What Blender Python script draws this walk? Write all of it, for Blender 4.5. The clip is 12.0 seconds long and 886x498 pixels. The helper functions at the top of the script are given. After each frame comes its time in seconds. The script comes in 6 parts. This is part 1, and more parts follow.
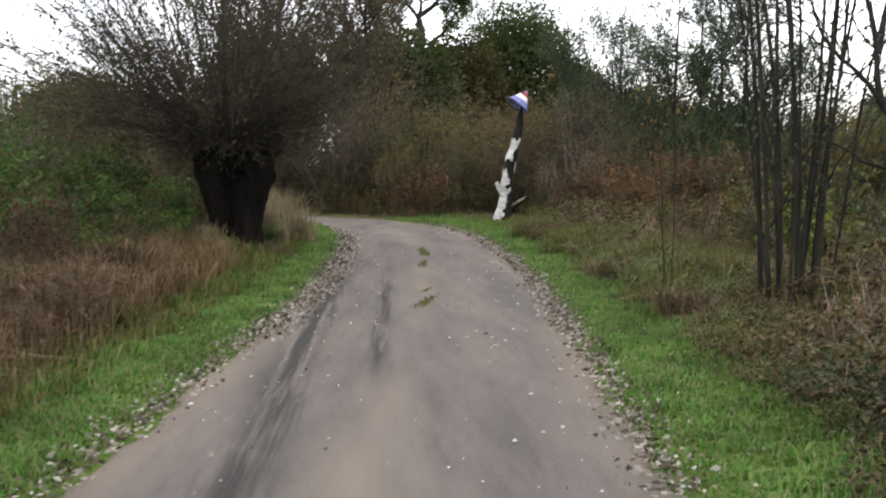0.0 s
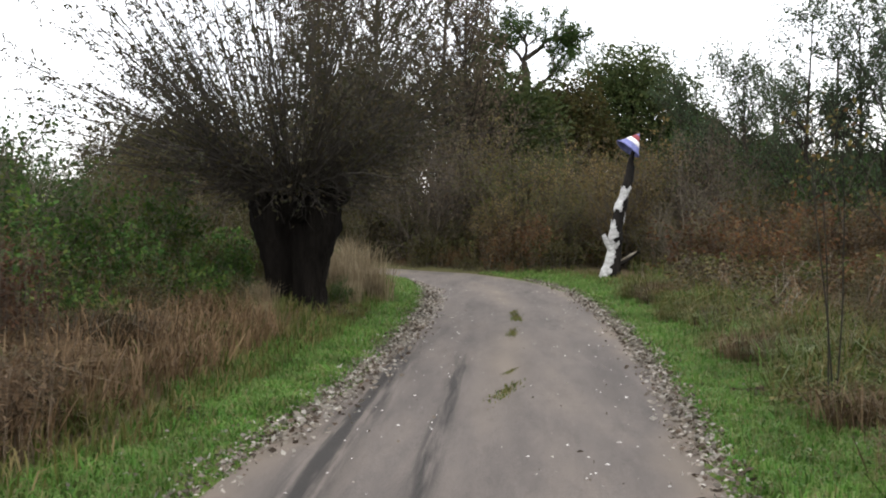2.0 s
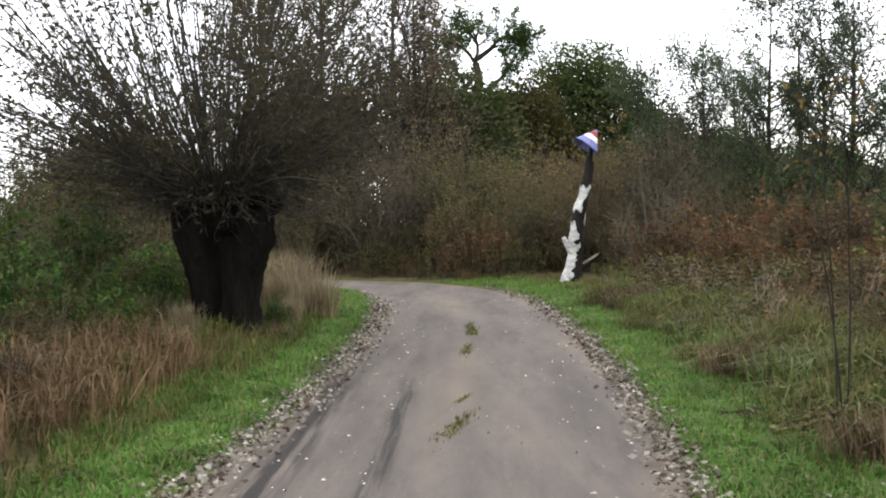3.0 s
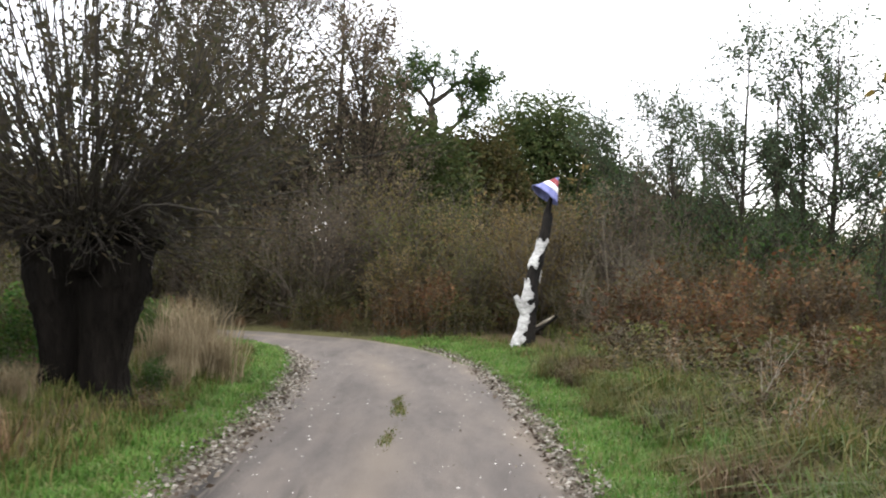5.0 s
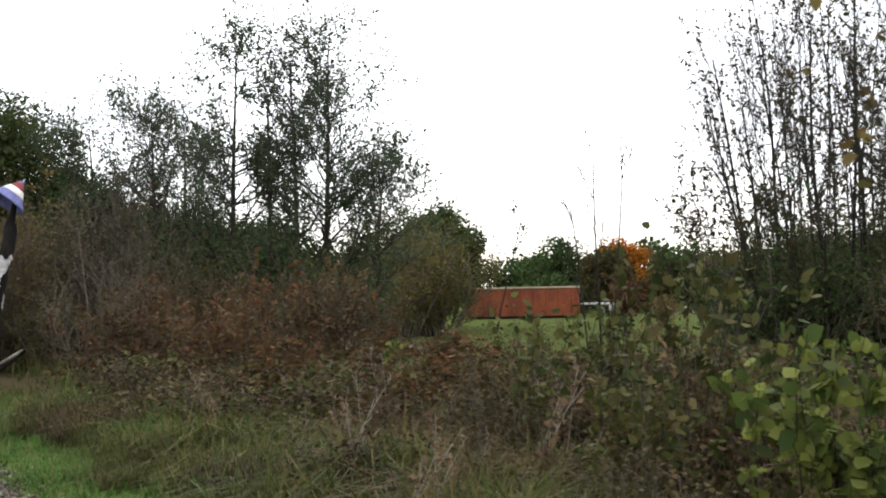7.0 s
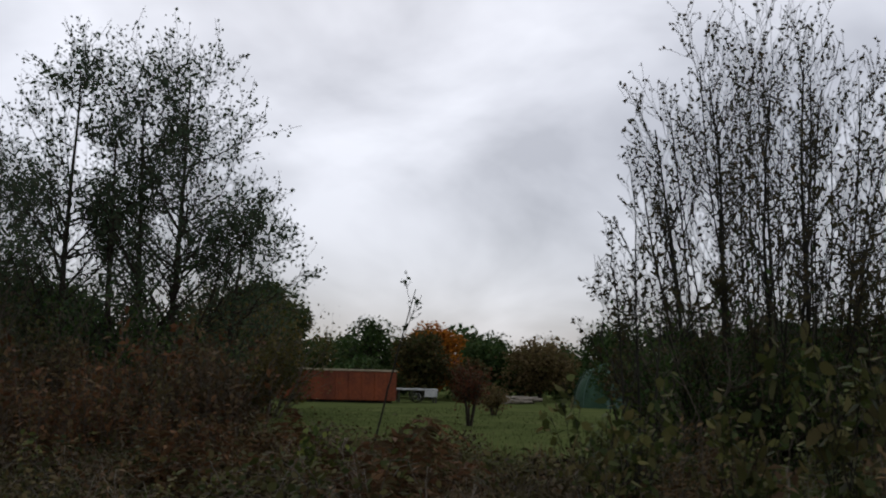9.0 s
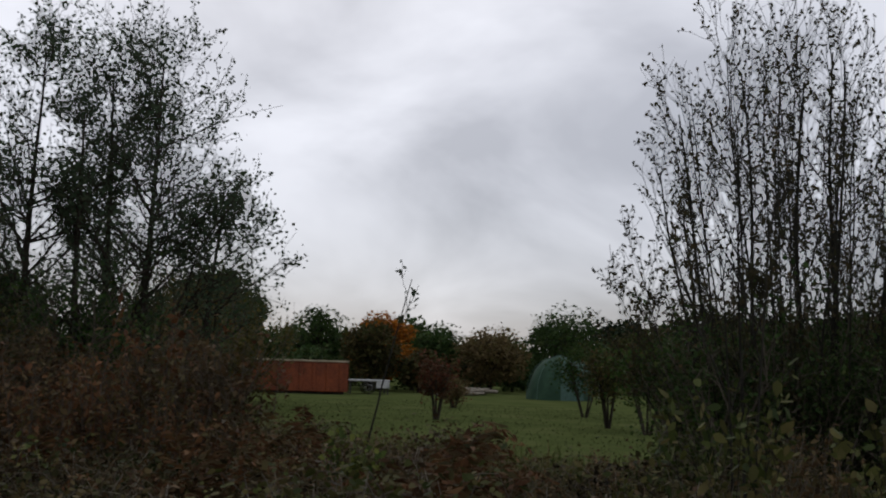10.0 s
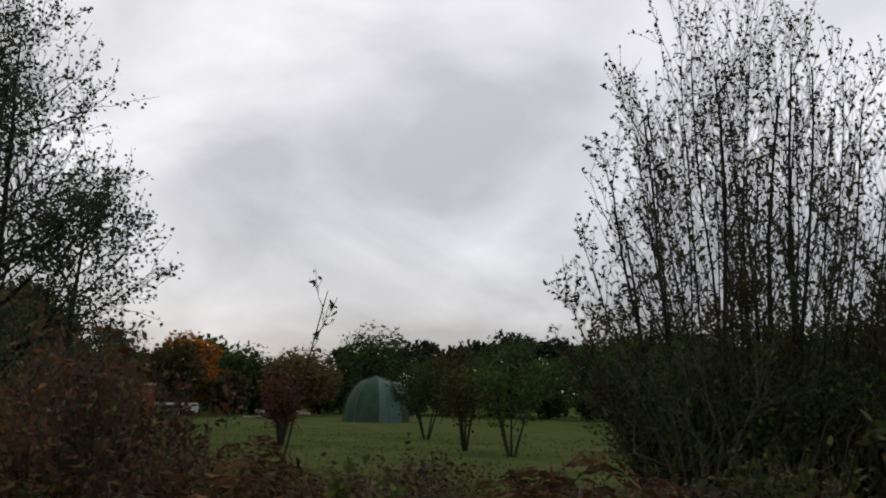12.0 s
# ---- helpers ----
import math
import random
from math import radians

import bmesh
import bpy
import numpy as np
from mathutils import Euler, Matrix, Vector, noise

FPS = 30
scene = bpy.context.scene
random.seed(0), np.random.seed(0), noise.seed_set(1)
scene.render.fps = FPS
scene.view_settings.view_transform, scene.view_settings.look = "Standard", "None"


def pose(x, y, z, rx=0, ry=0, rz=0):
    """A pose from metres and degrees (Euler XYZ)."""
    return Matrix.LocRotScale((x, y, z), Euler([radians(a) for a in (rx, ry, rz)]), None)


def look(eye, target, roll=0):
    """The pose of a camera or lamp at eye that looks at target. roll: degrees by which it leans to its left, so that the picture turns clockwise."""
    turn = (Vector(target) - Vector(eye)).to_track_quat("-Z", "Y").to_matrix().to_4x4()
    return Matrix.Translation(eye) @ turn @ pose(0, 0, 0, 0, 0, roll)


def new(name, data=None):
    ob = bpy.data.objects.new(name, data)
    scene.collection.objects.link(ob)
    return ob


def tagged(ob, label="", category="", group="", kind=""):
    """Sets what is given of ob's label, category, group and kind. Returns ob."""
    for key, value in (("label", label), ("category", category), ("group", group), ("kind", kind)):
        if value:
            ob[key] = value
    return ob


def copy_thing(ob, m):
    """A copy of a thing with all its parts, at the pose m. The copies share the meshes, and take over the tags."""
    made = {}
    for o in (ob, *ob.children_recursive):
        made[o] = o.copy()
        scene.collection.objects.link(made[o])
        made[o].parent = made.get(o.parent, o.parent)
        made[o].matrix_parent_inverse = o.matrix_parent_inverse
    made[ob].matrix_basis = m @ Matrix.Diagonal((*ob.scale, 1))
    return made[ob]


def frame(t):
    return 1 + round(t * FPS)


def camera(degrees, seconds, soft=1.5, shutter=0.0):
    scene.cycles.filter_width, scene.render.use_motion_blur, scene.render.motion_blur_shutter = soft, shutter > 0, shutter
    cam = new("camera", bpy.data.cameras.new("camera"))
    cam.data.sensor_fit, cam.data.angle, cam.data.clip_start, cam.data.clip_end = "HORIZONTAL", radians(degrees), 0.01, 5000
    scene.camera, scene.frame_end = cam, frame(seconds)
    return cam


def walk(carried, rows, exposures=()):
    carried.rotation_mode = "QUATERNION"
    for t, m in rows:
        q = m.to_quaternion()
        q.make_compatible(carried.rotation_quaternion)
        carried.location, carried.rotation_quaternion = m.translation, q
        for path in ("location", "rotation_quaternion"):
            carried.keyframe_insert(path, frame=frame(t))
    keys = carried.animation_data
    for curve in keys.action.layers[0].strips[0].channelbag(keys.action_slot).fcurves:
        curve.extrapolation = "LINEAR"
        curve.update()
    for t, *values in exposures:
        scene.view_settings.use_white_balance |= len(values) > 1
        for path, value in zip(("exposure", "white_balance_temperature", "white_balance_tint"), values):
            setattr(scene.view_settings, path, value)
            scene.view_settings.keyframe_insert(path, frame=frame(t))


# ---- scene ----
# A lane through an overgrown meadow in late autumn. x right, y ahead, z up.

# ---- camera: seconds, x, y, z, yaw, pitch, roll ----
PATH = [
    (0.0, 0.000, 0.000, 1.500, -2.64, -4.51, -0.20),
    (0.5, 0.104, 0.651, 1.517, -5.08, -2.06, -0.28),
    (1.0, 0.204, 1.277, 1.516, 0.45, -2.22, -0.57),
    (1.5, 0.240, 1.953, 1.508, -1.12, -1.35, 0.21),
    (2.0, 0.308, 2.579, 1.495, 3.32, -1.80, -0.63),
    (2.5, 0.357, 3.266, 1.484, 1.13, -1.41, 1.63),
    (4.3, 0.578, 5.614, 1.476, 0.75, -2.35, -0.56),
    (4.5, 0.587, 5.901, 1.488, -0.37, -2.82, 0.37),
    (5.0, 0.654, 6.546, 1.488, -1.51, 1.40, -1.41),
    (5.5, 0.673, 7.297, 1.507, -10.93, 0.33, -2.01),
    (6.0, 0.685, 7.913, 1.509, -18.14, 3.09, -0.85),
    (6.5, 0.688, 8.579, 1.506, -21.78, 0.88, -2.11),
    (7.0, 0.662, 9.104, 1.522, -30.64, 2.39, 1.06),
    (7.4, 0.616, 9.698, 1.497, -29.24, 1.43, -0.63),
    (7.5, 0.611, 9.805, 1.525, -30.50, 2.85, -0.81),
    (9.3, 0.420, 12.092, 1.482, -42.93, 6.69, -1.05),
    (9.5, 0.399, 12.337, 1.494, -42.72, 5.86, -0.69),
    (10.0, 0.328, 12.964, 1.534, -46.02, 6.50, -1.72),
    (10.5, 0.253, 13.581, 1.518, -49.12, 6.15, -1.69),
    (11.0, 0.199, 14.210, 1.513, -51.95, 6.64, -1.37),
    (11.5, 0.140, 14.774, 1.483, -56.32, 8.01, 0.03),
    (12.0, 0.077, 15.394, 1.476, -58.10, 7.97, -1.22),
]

cam = camera(46.0, 12.0, soft=2.0, shutter=0.2)
walk(cam, [(t, pose(x, y, z, 90 + p, r, w)) for t, x, y, z, w, p, r in PATH],
     exposures=[(0.0, 0.25, 6500, 10), (1.5, 0.22, 6500, 10), (2.5, 0.3, 6500, 10), (4.5, 0.72, 6500, 10), (5.5, 0.52, 6500, 10), (6.5, 0.12, 6500, 10), (7.5, -0.12, 6450, 10),
                (7.8, -0.2, 6400, 10), (9.2, -1.83, 6150, 12), (9.5, -1.83, 6150, 12), (10.5, -1.78, 6350, 12), (11.0, -1.75, 6450, 12), (12.0, -1.7, 6500, 12)])

# ---- sky and sun ----
SUN_UP, SUN_YAW = radians(38), radians(-35)
world = bpy.data.worlds.new("overcast_sky")
scene.world = world
world.use_nodes = True
wn, wl = world.node_tree.nodes, world.node_tree.links
wn.clear()
w_out = wn.new("ShaderNodeOutputWorld")
w_add = wn.new("ShaderNodeAddShader")
w_blue = wn.new("ShaderNodeBackground")
w_cloud = wn.new("ShaderNodeBackground")
sky = wn.new("ShaderNodeTexSky")
sky.sky_type, sky.sun_disc = "NISHITA", False
sky.sun_elevation, sky.sun_rotation = SUN_UP, -SUN_YAW
w_blue.inputs["Strength"].default_value = 0.05
w_cloud.inputs["Strength"].default_value = 2.25
wl.new(sky.outputs[0], w_blue.inputs["Color"])
# cloud sheet: the view's direction laid onto a flat layer high above
w_co = wn.new("ShaderNodeTexCoord")
w_sep = wn.new("ShaderNodeSeparateXYZ")
wl.new(w_co.outputs["Generated"], w_sep.inputs[0])
w_up = wn.new("ShaderNodeMath"); w_up.operation = "ADD"; w_up.inputs[1].default_value = 0.42
w_max = wn.new("ShaderNodeMath"); w_max.operation = "MAXIMUM"; w_max.inputs[1].default_value = 0.0
wl.new(w_sep.outputs["Z"], w_max.inputs[0]); wl.new(w_max.outputs[0], w_up.inputs[0])
w_div = wn.new("ShaderNodeVectorMath"); w_div.operation = "DIVIDE"
w_cmb = wn.new("ShaderNodeCombineXYZ")
for k in range(3):
    wl.new(w_up.outputs[0], w_cmb.inputs[k])
wl.new(w_co.outputs["Generated"], w_div.inputs[0]); wl.new(w_cmb.outputs[0], w_div.inputs[1])
w_no = wn.new("ShaderNodeTexNoise")
w_no.inputs["Scale"].default_value, w_no.inputs["Detail"].default_value = 2.3, 5.0
w_no.inputs["Roughness"].default_value, w_no.inputs["Distortion"].default_value = 0.5, 0.35
wl.new(w_div.outputs[0], w_no.inputs["Vector"])
w_ra = wn.new("ShaderNodeValToRGB")
w_ra.color_ramp.elements[0].position, w_ra.color_ramp.elements[0].color = 0.35, (0.70, 0.695, 0.71, 1)
w_ra.color_ramp.elements[1].position, w_ra.color_ramp.elements[1].color = 0.65, (1.30, 1.29, 1.30, 1)
wl.new(w_no.outputs["Fac"], w_ra.inputs[0])
w_gr = wn.new("ShaderNodeValToRGB")
w_gr.color_ramp.elements[0].position, w_gr.color_ramp.elements[0].color = 0.0, (0.61, 0.61, 0.635, 1)
w_gr.color_ramp.elements[1].position, w_gr.color_ramp.elements[1].color = 0.32, (1.03, 1.03, 1.03, 1)
wl.new(w_max.outputs[0], w_gr.inputs[0])
w_mul = wn.new("ShaderNodeMixRGB"); w_mul.blend_type = "MULTIPLY"; w_mul.inputs[0].default_value = 1.0
wl.new(w_ra.outputs[0], w_mul.inputs[1]); wl.new(w_gr.outputs[0], w_mul.inputs[2])
wl.new(w_mul.outputs[0], w_cloud.inputs["Color"])
wl.new(w_blue.outputs[0], w_add.inputs[0]); wl.new(w_cloud.outputs[0], w_add.inputs[1])
wl.new(w_add.outputs[0], w_out.inputs["Surface"])
sun = new("sun", bpy.data.lights.new("sun", "SUN"))
sun.data.energy, sun.data.angle, sun.data.color = 0.6, radians(35), (1.0, 0.96, 0.9)
sun.matrix_world = look((0, 0, 0), (-math.sin(-SUN_YAW) * math.cos(SUN_UP), -math.cos(SUN_YAW) * math.cos(SUN_UP), -math.sin(SUN_UP)))


# ---- materials ----
def mat(name, rough=0.8, spec=0.2, metal=0.0):
    m = bpy.data.materials.new(name)
    m.use_nodes = True
    b = m.node_tree.nodes["Principled BSDF"]
    b.inputs["Roughness"].default_value = rough
    b.inputs["Specular IOR Level"].default_value = spec
    b.inputs["Metallic"].default_value = metal
    return m, m.node_tree.nodes, m.node_tree.links, b


def ramp(nodes, cols, lo=0.0, hi=1.0, step=False):
    r = nodes.new("ShaderNodeValToRGB")
    e = r.color_ramp.elements
    while len(e) < len(cols):
        e.new(0.5)
    for k, c in enumerate(cols):
        e[k].position = lo + (hi - lo) * k / max(1, len(cols) - 1)
        e[k].color = (*c, 1)
    if step:
        r.color_ramp.interpolation = "CONSTANT"
    return r


def noise_tex(nodes, links, scale, detail=4.0, rough=0.55, stretch=None):
    n = nodes.new("ShaderNodeTexNoise")
    n.inputs["Scale"].default_value, n.inputs["Detail"].default_value, n.inputs["Roughness"].default_value = scale, detail, rough
    c = nodes.new("ShaderNodeTexCoord")
    if stretch:
        mp = nodes.new("ShaderNodeMapping")
        mp.inputs["Scale"].default_value = stretch
        links.new(c.outputs["Object"], mp.inputs[0]); links.new(mp.outputs[0], n.inputs["Vector"])
    else:
        links.new(c.outputs["Object"], n.inputs["Vector"])
    return n


def bump(nodes, links, b, fac, strength=0.3, dist=0.02):
    bp = nodes.new("ShaderNodeBump")
    bp.inputs["Strength"].default_value, bp.inputs["Distance"].default_value = strength, dist
    links.new(fac, bp.inputs["Height"]); links.new(bp.outputs[0], b.inputs["Normal"])


def mix_rgb(nodes, links, fac, a, b, mode="MIX"):
    m = nodes.new("ShaderNodeMixRGB")
    m.blend_type = mode
    for s, v in ((0, fac), (1, a), (2, b)):
        if hasattr(v, "is_linked"):
            links.new(v, m.inputs[s])
        elif s == 0:
            m.inputs[0].default_value = v
        else:
            m.inputs[s].default_value = (*v, 1)
    return m.outputs[0]


def grainy(name, c1, c2, scale, rough=0.85, fine=30.0, strength=0.4, dist=0.02, spec=0.15, stretch=None, metal=0.0):
    """Two-scale noise colour with relief: bark, wood, painted metal, cloth."""
    m, n, l, b = mat(name, rough, spec, metal)
    a = noise_tex(n, l, scale, 5, 0.6, stretch)
    f = noise_tex(n, l, fine, 3, 0.6, stretch)
    r = ramp(n, [c1, c2], 0.32, 0.68)
    l.new(a.outputs["Fac"], r.inputs[0])
    g = ramp(n, [(0.7, 0.7, 0.7), (1.25, 1.25, 1.25)], 0.3, 0.7)
    l.new(f.outputs["Fac"], g.inputs[0])
    l.new(mix_rgb(n, l, 1.0, r.outputs[0], g.outputs[0], "MULTIPLY"), b.inputs["Base Color"])
    bump(n, l, b, f.outputs["Fac"], strength, dist)
    return m


def leafy(name, cols, translucent=0.35, rough=0.65, spec=0.08, vary=False):
    """Leaves or blades: each takes its own colour out of cols, some light shines through."""
    m, n, l, b = mat(name, rough, spec)
    geo = n.new("ShaderNodeNewGeometry")
    r = ramp(n, cols)
    l.new(geo.outputs["Random Per Island"], r.inputs[0])
    f = noise_tex(n, l, 1.6, 4)
    g = ramp(n, [(0.46, 0.455, 0.42), (0.96, 0.945, 0.89)], 0.3, 0.7)
    l.new(f.outputs["Fac"], g.inputs[0])
    col = mix_rgb(n, l, 1.0, r.outputs[0], g.outputs[0], "MULTIPLY")
    if vary:  # each plant a little darker, paler, greener or browner than the next
        info = n.new("ShaderNodeObjectInfo")
        pl_ = ramp(n, [(0.42, 0.44, 0.42), (1.20, 1.05, 0.92), (0.62, 0.74, 0.58), (1.55, 1.42, 1.28), (0.75, 0.66, 0.60)])
        l.new(info.outputs["Random"], pl_.inputs[0])
        col = mix_rgb(n, l, 1.0, col, pl_.outputs[0], "MULTIPLY")
    l.new(col, b.inputs["Base Color"])
    tr = n.new("ShaderNodeBsdfTranslucent")
    l.new(col, tr.inputs["Color"])
    mx = n.new("ShaderNodeMixShader")
    mx.inputs[0].default_value = translucent
    l.new(b.outputs[0], mx.inputs[1]); l.new(tr.outputs[0], mx.inputs[2])
    l.new(mx.outputs[0], n["Material Output"].inputs["Surface"])
    return m


M_BARK = grainy("dark_bark", (0.018, 0.015, 0.012), (0.055, 0.047, 0.036), 6, 0.95, 40, 0.9, 0.03, 0.05, (1, 1, 0.25))
# willow bark nearly black: shade under the head's shoots is put into its colour
M_WILLOW = grainy("shaded_willow_bark", (0.004, 0.0035, 0.003), (0.013, 0.011, 0.009), 5, 0.95, 26, 1.0, 0.06, 0.04, (1, 1, 0.2))
M_CHAR = grainy("blackened_wood", (0.005, 0.005, 0.005), (0.022, 0.019, 0.016), 6, 0.9, 30, 0.8, 0.02, 0.1, (1, 1, 0.3))
M_TWIG = grainy("twig_bark", (0.066, 0.057, 0.043), (0.135, 0.115, 0.085), 3, 0.9, 30, 0.2, 0.005)
M_ROD = grainy("willow_rods", (0.024, 0.021, 0.018), (0.062, 0.053, 0.043), 2, 0.85, 20, 0.2, 0.004)
M_THORN = grainy("thicket_bark", (0.046, 0.038, 0.030), (0.10, 0.083, 0.064), 3, 0.9, 30, 0.2, 0.005)
M_STEM = grainy("sapling_bark", (0.012, 0.011, 0.009), (0.036, 0.033, 0.025), 4, 0.9, 40, 0.4, 0.008, 0.1, (1, 1, 0.3))
M_DEAD = grainy("dead_stalks", (0.085, 0.064, 0.045), (0.20, 0.15, 0.102), 3, 0.9, 25, 0.2, 0.004)
M_PALE = grainy("bleached_wood", (0.13, 0.11, 0.085), (0.30, 0.27, 0.22), 4, 0.9, 25, 0.4, 0.01)
M_BIRCH = grainy("white_bark", (0.19, 0.185, 0.175), (0.54, 0.535, 0.515), 5, 0.75, 30, 0.5, 0.012, 0.25, (1, 1, 2.2))
L_GRASS = leafy("verge_grass_blades", [(0.056, 0.150, 0.024), (0.090, 0.205, 0.036), (0.122, 0.235, 0.050), (0.155, 0.225, 0.066), (0.22, 0.20, 0.10)], 0.3, 0.5)
L_ROUGH = leafy("rough_grass_blades", [(0.055, 0.09, 0.02), (0.09, 0.12, 0.03), (0.15, 0.14, 0.05), (0.22, 0.175, 0.085)], 0.3)
L_MEADOW = leafy("meadow_grass_blades", [(0.049, 0.065, 0.021), (0.066, 0.085, 0.027), (0.085, 0.099, 0.036)], 0.3)
L_STRAW = leafy("dry_grass_blades", [(0.115, 0.084, 0.056), (0.17, 0.125, 0.084), (0.24, 0.18, 0.122), (0.085, 0.056, 0.038)], 0.25, vary=True)
L_WILLOW = leafy("willow_leaves", [(0.040, 0.042, 0.022), (0.066, 0.060, 0.032), (0.085, 0.066, 0.040), (0.055, 0.062, 0.034)], 0.35)
L_ALDER = leafy("alder_leaves", [(0.046, 0.080, 0.045), (0.070, 0.110, 0.062), (0.098, 0.132, 0.078), (0.09, 0.096, 0.055)], 0.42)
L_BRAMBLE = leafy("bramble_leaves", [(0.042, 0.066, 0.024), (0.070, 0.096, 0.030), (0.105, 0.122, 0.042), (0.17, 0.155, 0.075), (0.075, 0.10, 0.035)], 0.3, vary=True)
L_DARK = leafy("dark_bramble_leaves", [(0.022, 0.034, 0.016), (0.040, 0.060, 0.026), (0.060, 0.082, 0.038), (0.10, 0.118, 0.068), (0.080, 0.064, 0.034)], 0.25, 0.55, vary=True)
L_SOMBRE = leafy("dark_withered_leaves", [(0.030, 0.024, 0.015), (0.050, 0.038, 0.022), (0.085, 0.062, 0.036), (0.14, 0.108, 0.066), (0.036, 0.040, 0.018)], 0.25, vary=True)
L_MAT = leafy("matted_dry_grass", [(0.072, 0.054, 0.036), (0.115, 0.088, 0.060), (0.17, 0.132, 0.092), (0.074, 0.080, 0.034)], 0.25, vary=True)
L_SOFT = leafy("soft_green_leaves", [(0.040, 0.064, 0.022), (0.058, 0.086, 0.030), (0.078, 0.104, 0.036), (0.096, 0.104, 0.040)], 0.35)
L_HUMMOCK = leafy("hummock_grass_blades", [(0.055, 0.10, 0.022), (0.085, 0.14, 0.03), (0.12, 0.16, 0.042), (0.17, 0.16, 0.07)], 0.3, 0.5)
L_BRAMBLE2 = leafy("olive_bramble_leaves", [(0.05, 0.055, 0.022), (0.085, 0.080, 0.033), (0.11, 0.092, 0.044), (0.15, 0.125, 0.068), (0.07, 0.075, 0.03)], 0.3, vary=True)
L_BROWN = leafy("brown_weed_leaves", [(0.075, 0.055, 0.033), (0.115, 0.084, 0.048), (0.145, 0.108, 0.062), (0.165, 0.130, 0.078), (0.080, 0.080, 0.036)], 0.25, vary=True)
L_RUST = leafy("rusty_weed_leaves", [(0.080, 0.042, 0.024), (0.122, 0.063, 0.033), (0.155, 0.090, 0.048), (0.072, 0.068, 0.030), (0.155, 0.115, 0.068)], 0.25, vary=True)
L_RUSTY = leafy("maroon_weed_leaves", [(0.060, 0.034, 0.024), (0.095, 0.052, 0.035), (0.125, 0.078, 0.050), (0.150, 0.108, 0.070)], 0.25, vary=True)
L_NETTLE = leafy("nettle_leaves", [(0.03, 0.075, 0.02), (0.05, 0.12, 0.03), (0.08, 0.15, 0.036), (0.12, 0.15, 0.045)], 0.3, vary=True)
L_THICK = leafy("thicket_leaves", [(0.130, 0.108, 0.058), (0.17, 0.140, 0.075), (0.21, 0.172, 0.088), (0.145, 0.150, 0.066)], 0.42, vary=True)
L_OLIVE = leafy("olive_leaves", [(0.036, 0.046, 0.018), (0.066, 0.072, 0.026), (0.105, 0.092, 0.032), (0.085, 0.056, 0.028)], 0.3)
L_GOLD = leafy("yellowing_leaves", [(0.085, 0.085, 0.028), (0.125, 0.11, 0.034), (0.16, 0.115, 0.036), (0.075, 0.095, 0.032)], 0.3)
L_PALE = leafy("bleached_grass_blades", [(0.20, 0.155, 0.10), (0.28, 0.225, 0.15), (0.38, 0.32, 0.22)], 0.3)
L_MAUVE = leafy("faded_leaves", [(0.092, 0.070, 0.052), (0.130, 0.102, 0.074), (0.175, 0.138, 0.10), (0.105, 0.110, 0.060)], 0.42)
L_GREEN = leafy("deep_green_leaves", [(0.03, 0.06, 0.018), (0.045, 0.09, 0.026), (0.066, 0.11, 0.034), (0.09, 0.115, 0.036)], 0.3)
L_ORANGE = leafy("orange_leaves", [(0.30, 0.10, 0.012), (0.46, 0.15, 0.014), (0.55, 0.20, 0.02), (0.24, 0.13, 0.03)], 0.3)
L_RED = leafy("russet_leaves", [(0.085, 0.03, 0.018), (0.13, 0.045, 0.025), (0.10, 0.06, 0.03), (0.06, 0.045, 0.025)], 0.3)
L_LIME = leafy("raspberry_leaves", [(0.06, 0.10, 0.03), (0.14, 0.18, 0.04), (0.22, 0.25, 0.06), (0.09, 0.12, 0.05)], 0.35)
L_PINE = leafy("pine_needles", [(0.014, 0.028, 0.016), (0.022, 0.038, 0.02), (0.03, 0.045, 0.022)], 0.1)
L_LITTER = leafy("fallen_leaves", [(0.06, 0.042, 0.03), (0.13, 0.10, 0.078), (0.28, 0.25, 0.215), (0.50, 0.48, 0.45), (0.055, 0.04, 0.03), (0.38, 0.35, 0.32), (0.16, 0.135, 0.11)], 0.1, 0.7)

# soil, verge and meadow share one ground material, steered by two painted-on masks of what grows there
M_GROUND, gn, gl, gb = mat("meadow_ground", 1.0, 0.0)
att = {}
for key in ("lush", "mown"):
    att[key] = gn.new("ShaderNodeAttribute")
    att[key].attribute_name = key
g1, g2 = noise_tex(gn, gl, 0.55, 6, 0.6), noise_tex(gn, gl, 14, 4, 0.65)
r_soil = ramp(gn, [(0.035, 0.027, 0.018), (0.075, 0.056, 0.035), (0.055, 0.062, 0.025)], 0.3, 0.7)
gl.new(g2.outputs["Fac"], r_soil.inputs[0])
r_lush = ramp(gn, [(0.042, 0.068, 0.018), (0.066, 0.10, 0.024), (0.10, 0.115, 0.045)], 0.3, 0.72)
gl.new(g2.outputs["Fac"], r_lush.inputs[0])
r_mown = ramp(gn, [(0.050, 0.064, 0.022), (0.066, 0.083, 0.027), (0.090, 0.100, 0.038)], 0.3, 0.72)
gl.new(g1.outputs["Fac"], r_mown.inputs[0])
c_a = mix_rgb(gn, gl, att["lush"].outputs["Fac"], r_soil.outputs[0], r_lush.outputs[0])
c_b = mix_rgb(gn, gl, att["mown"].outputs["Fac"], c_a, r_mown.outputs[0])
gl.new(c_b, gb.inputs["Base Color"])
bump(gn, gl, gb, g2.outputs["Fac"], 0.7, 0.05)

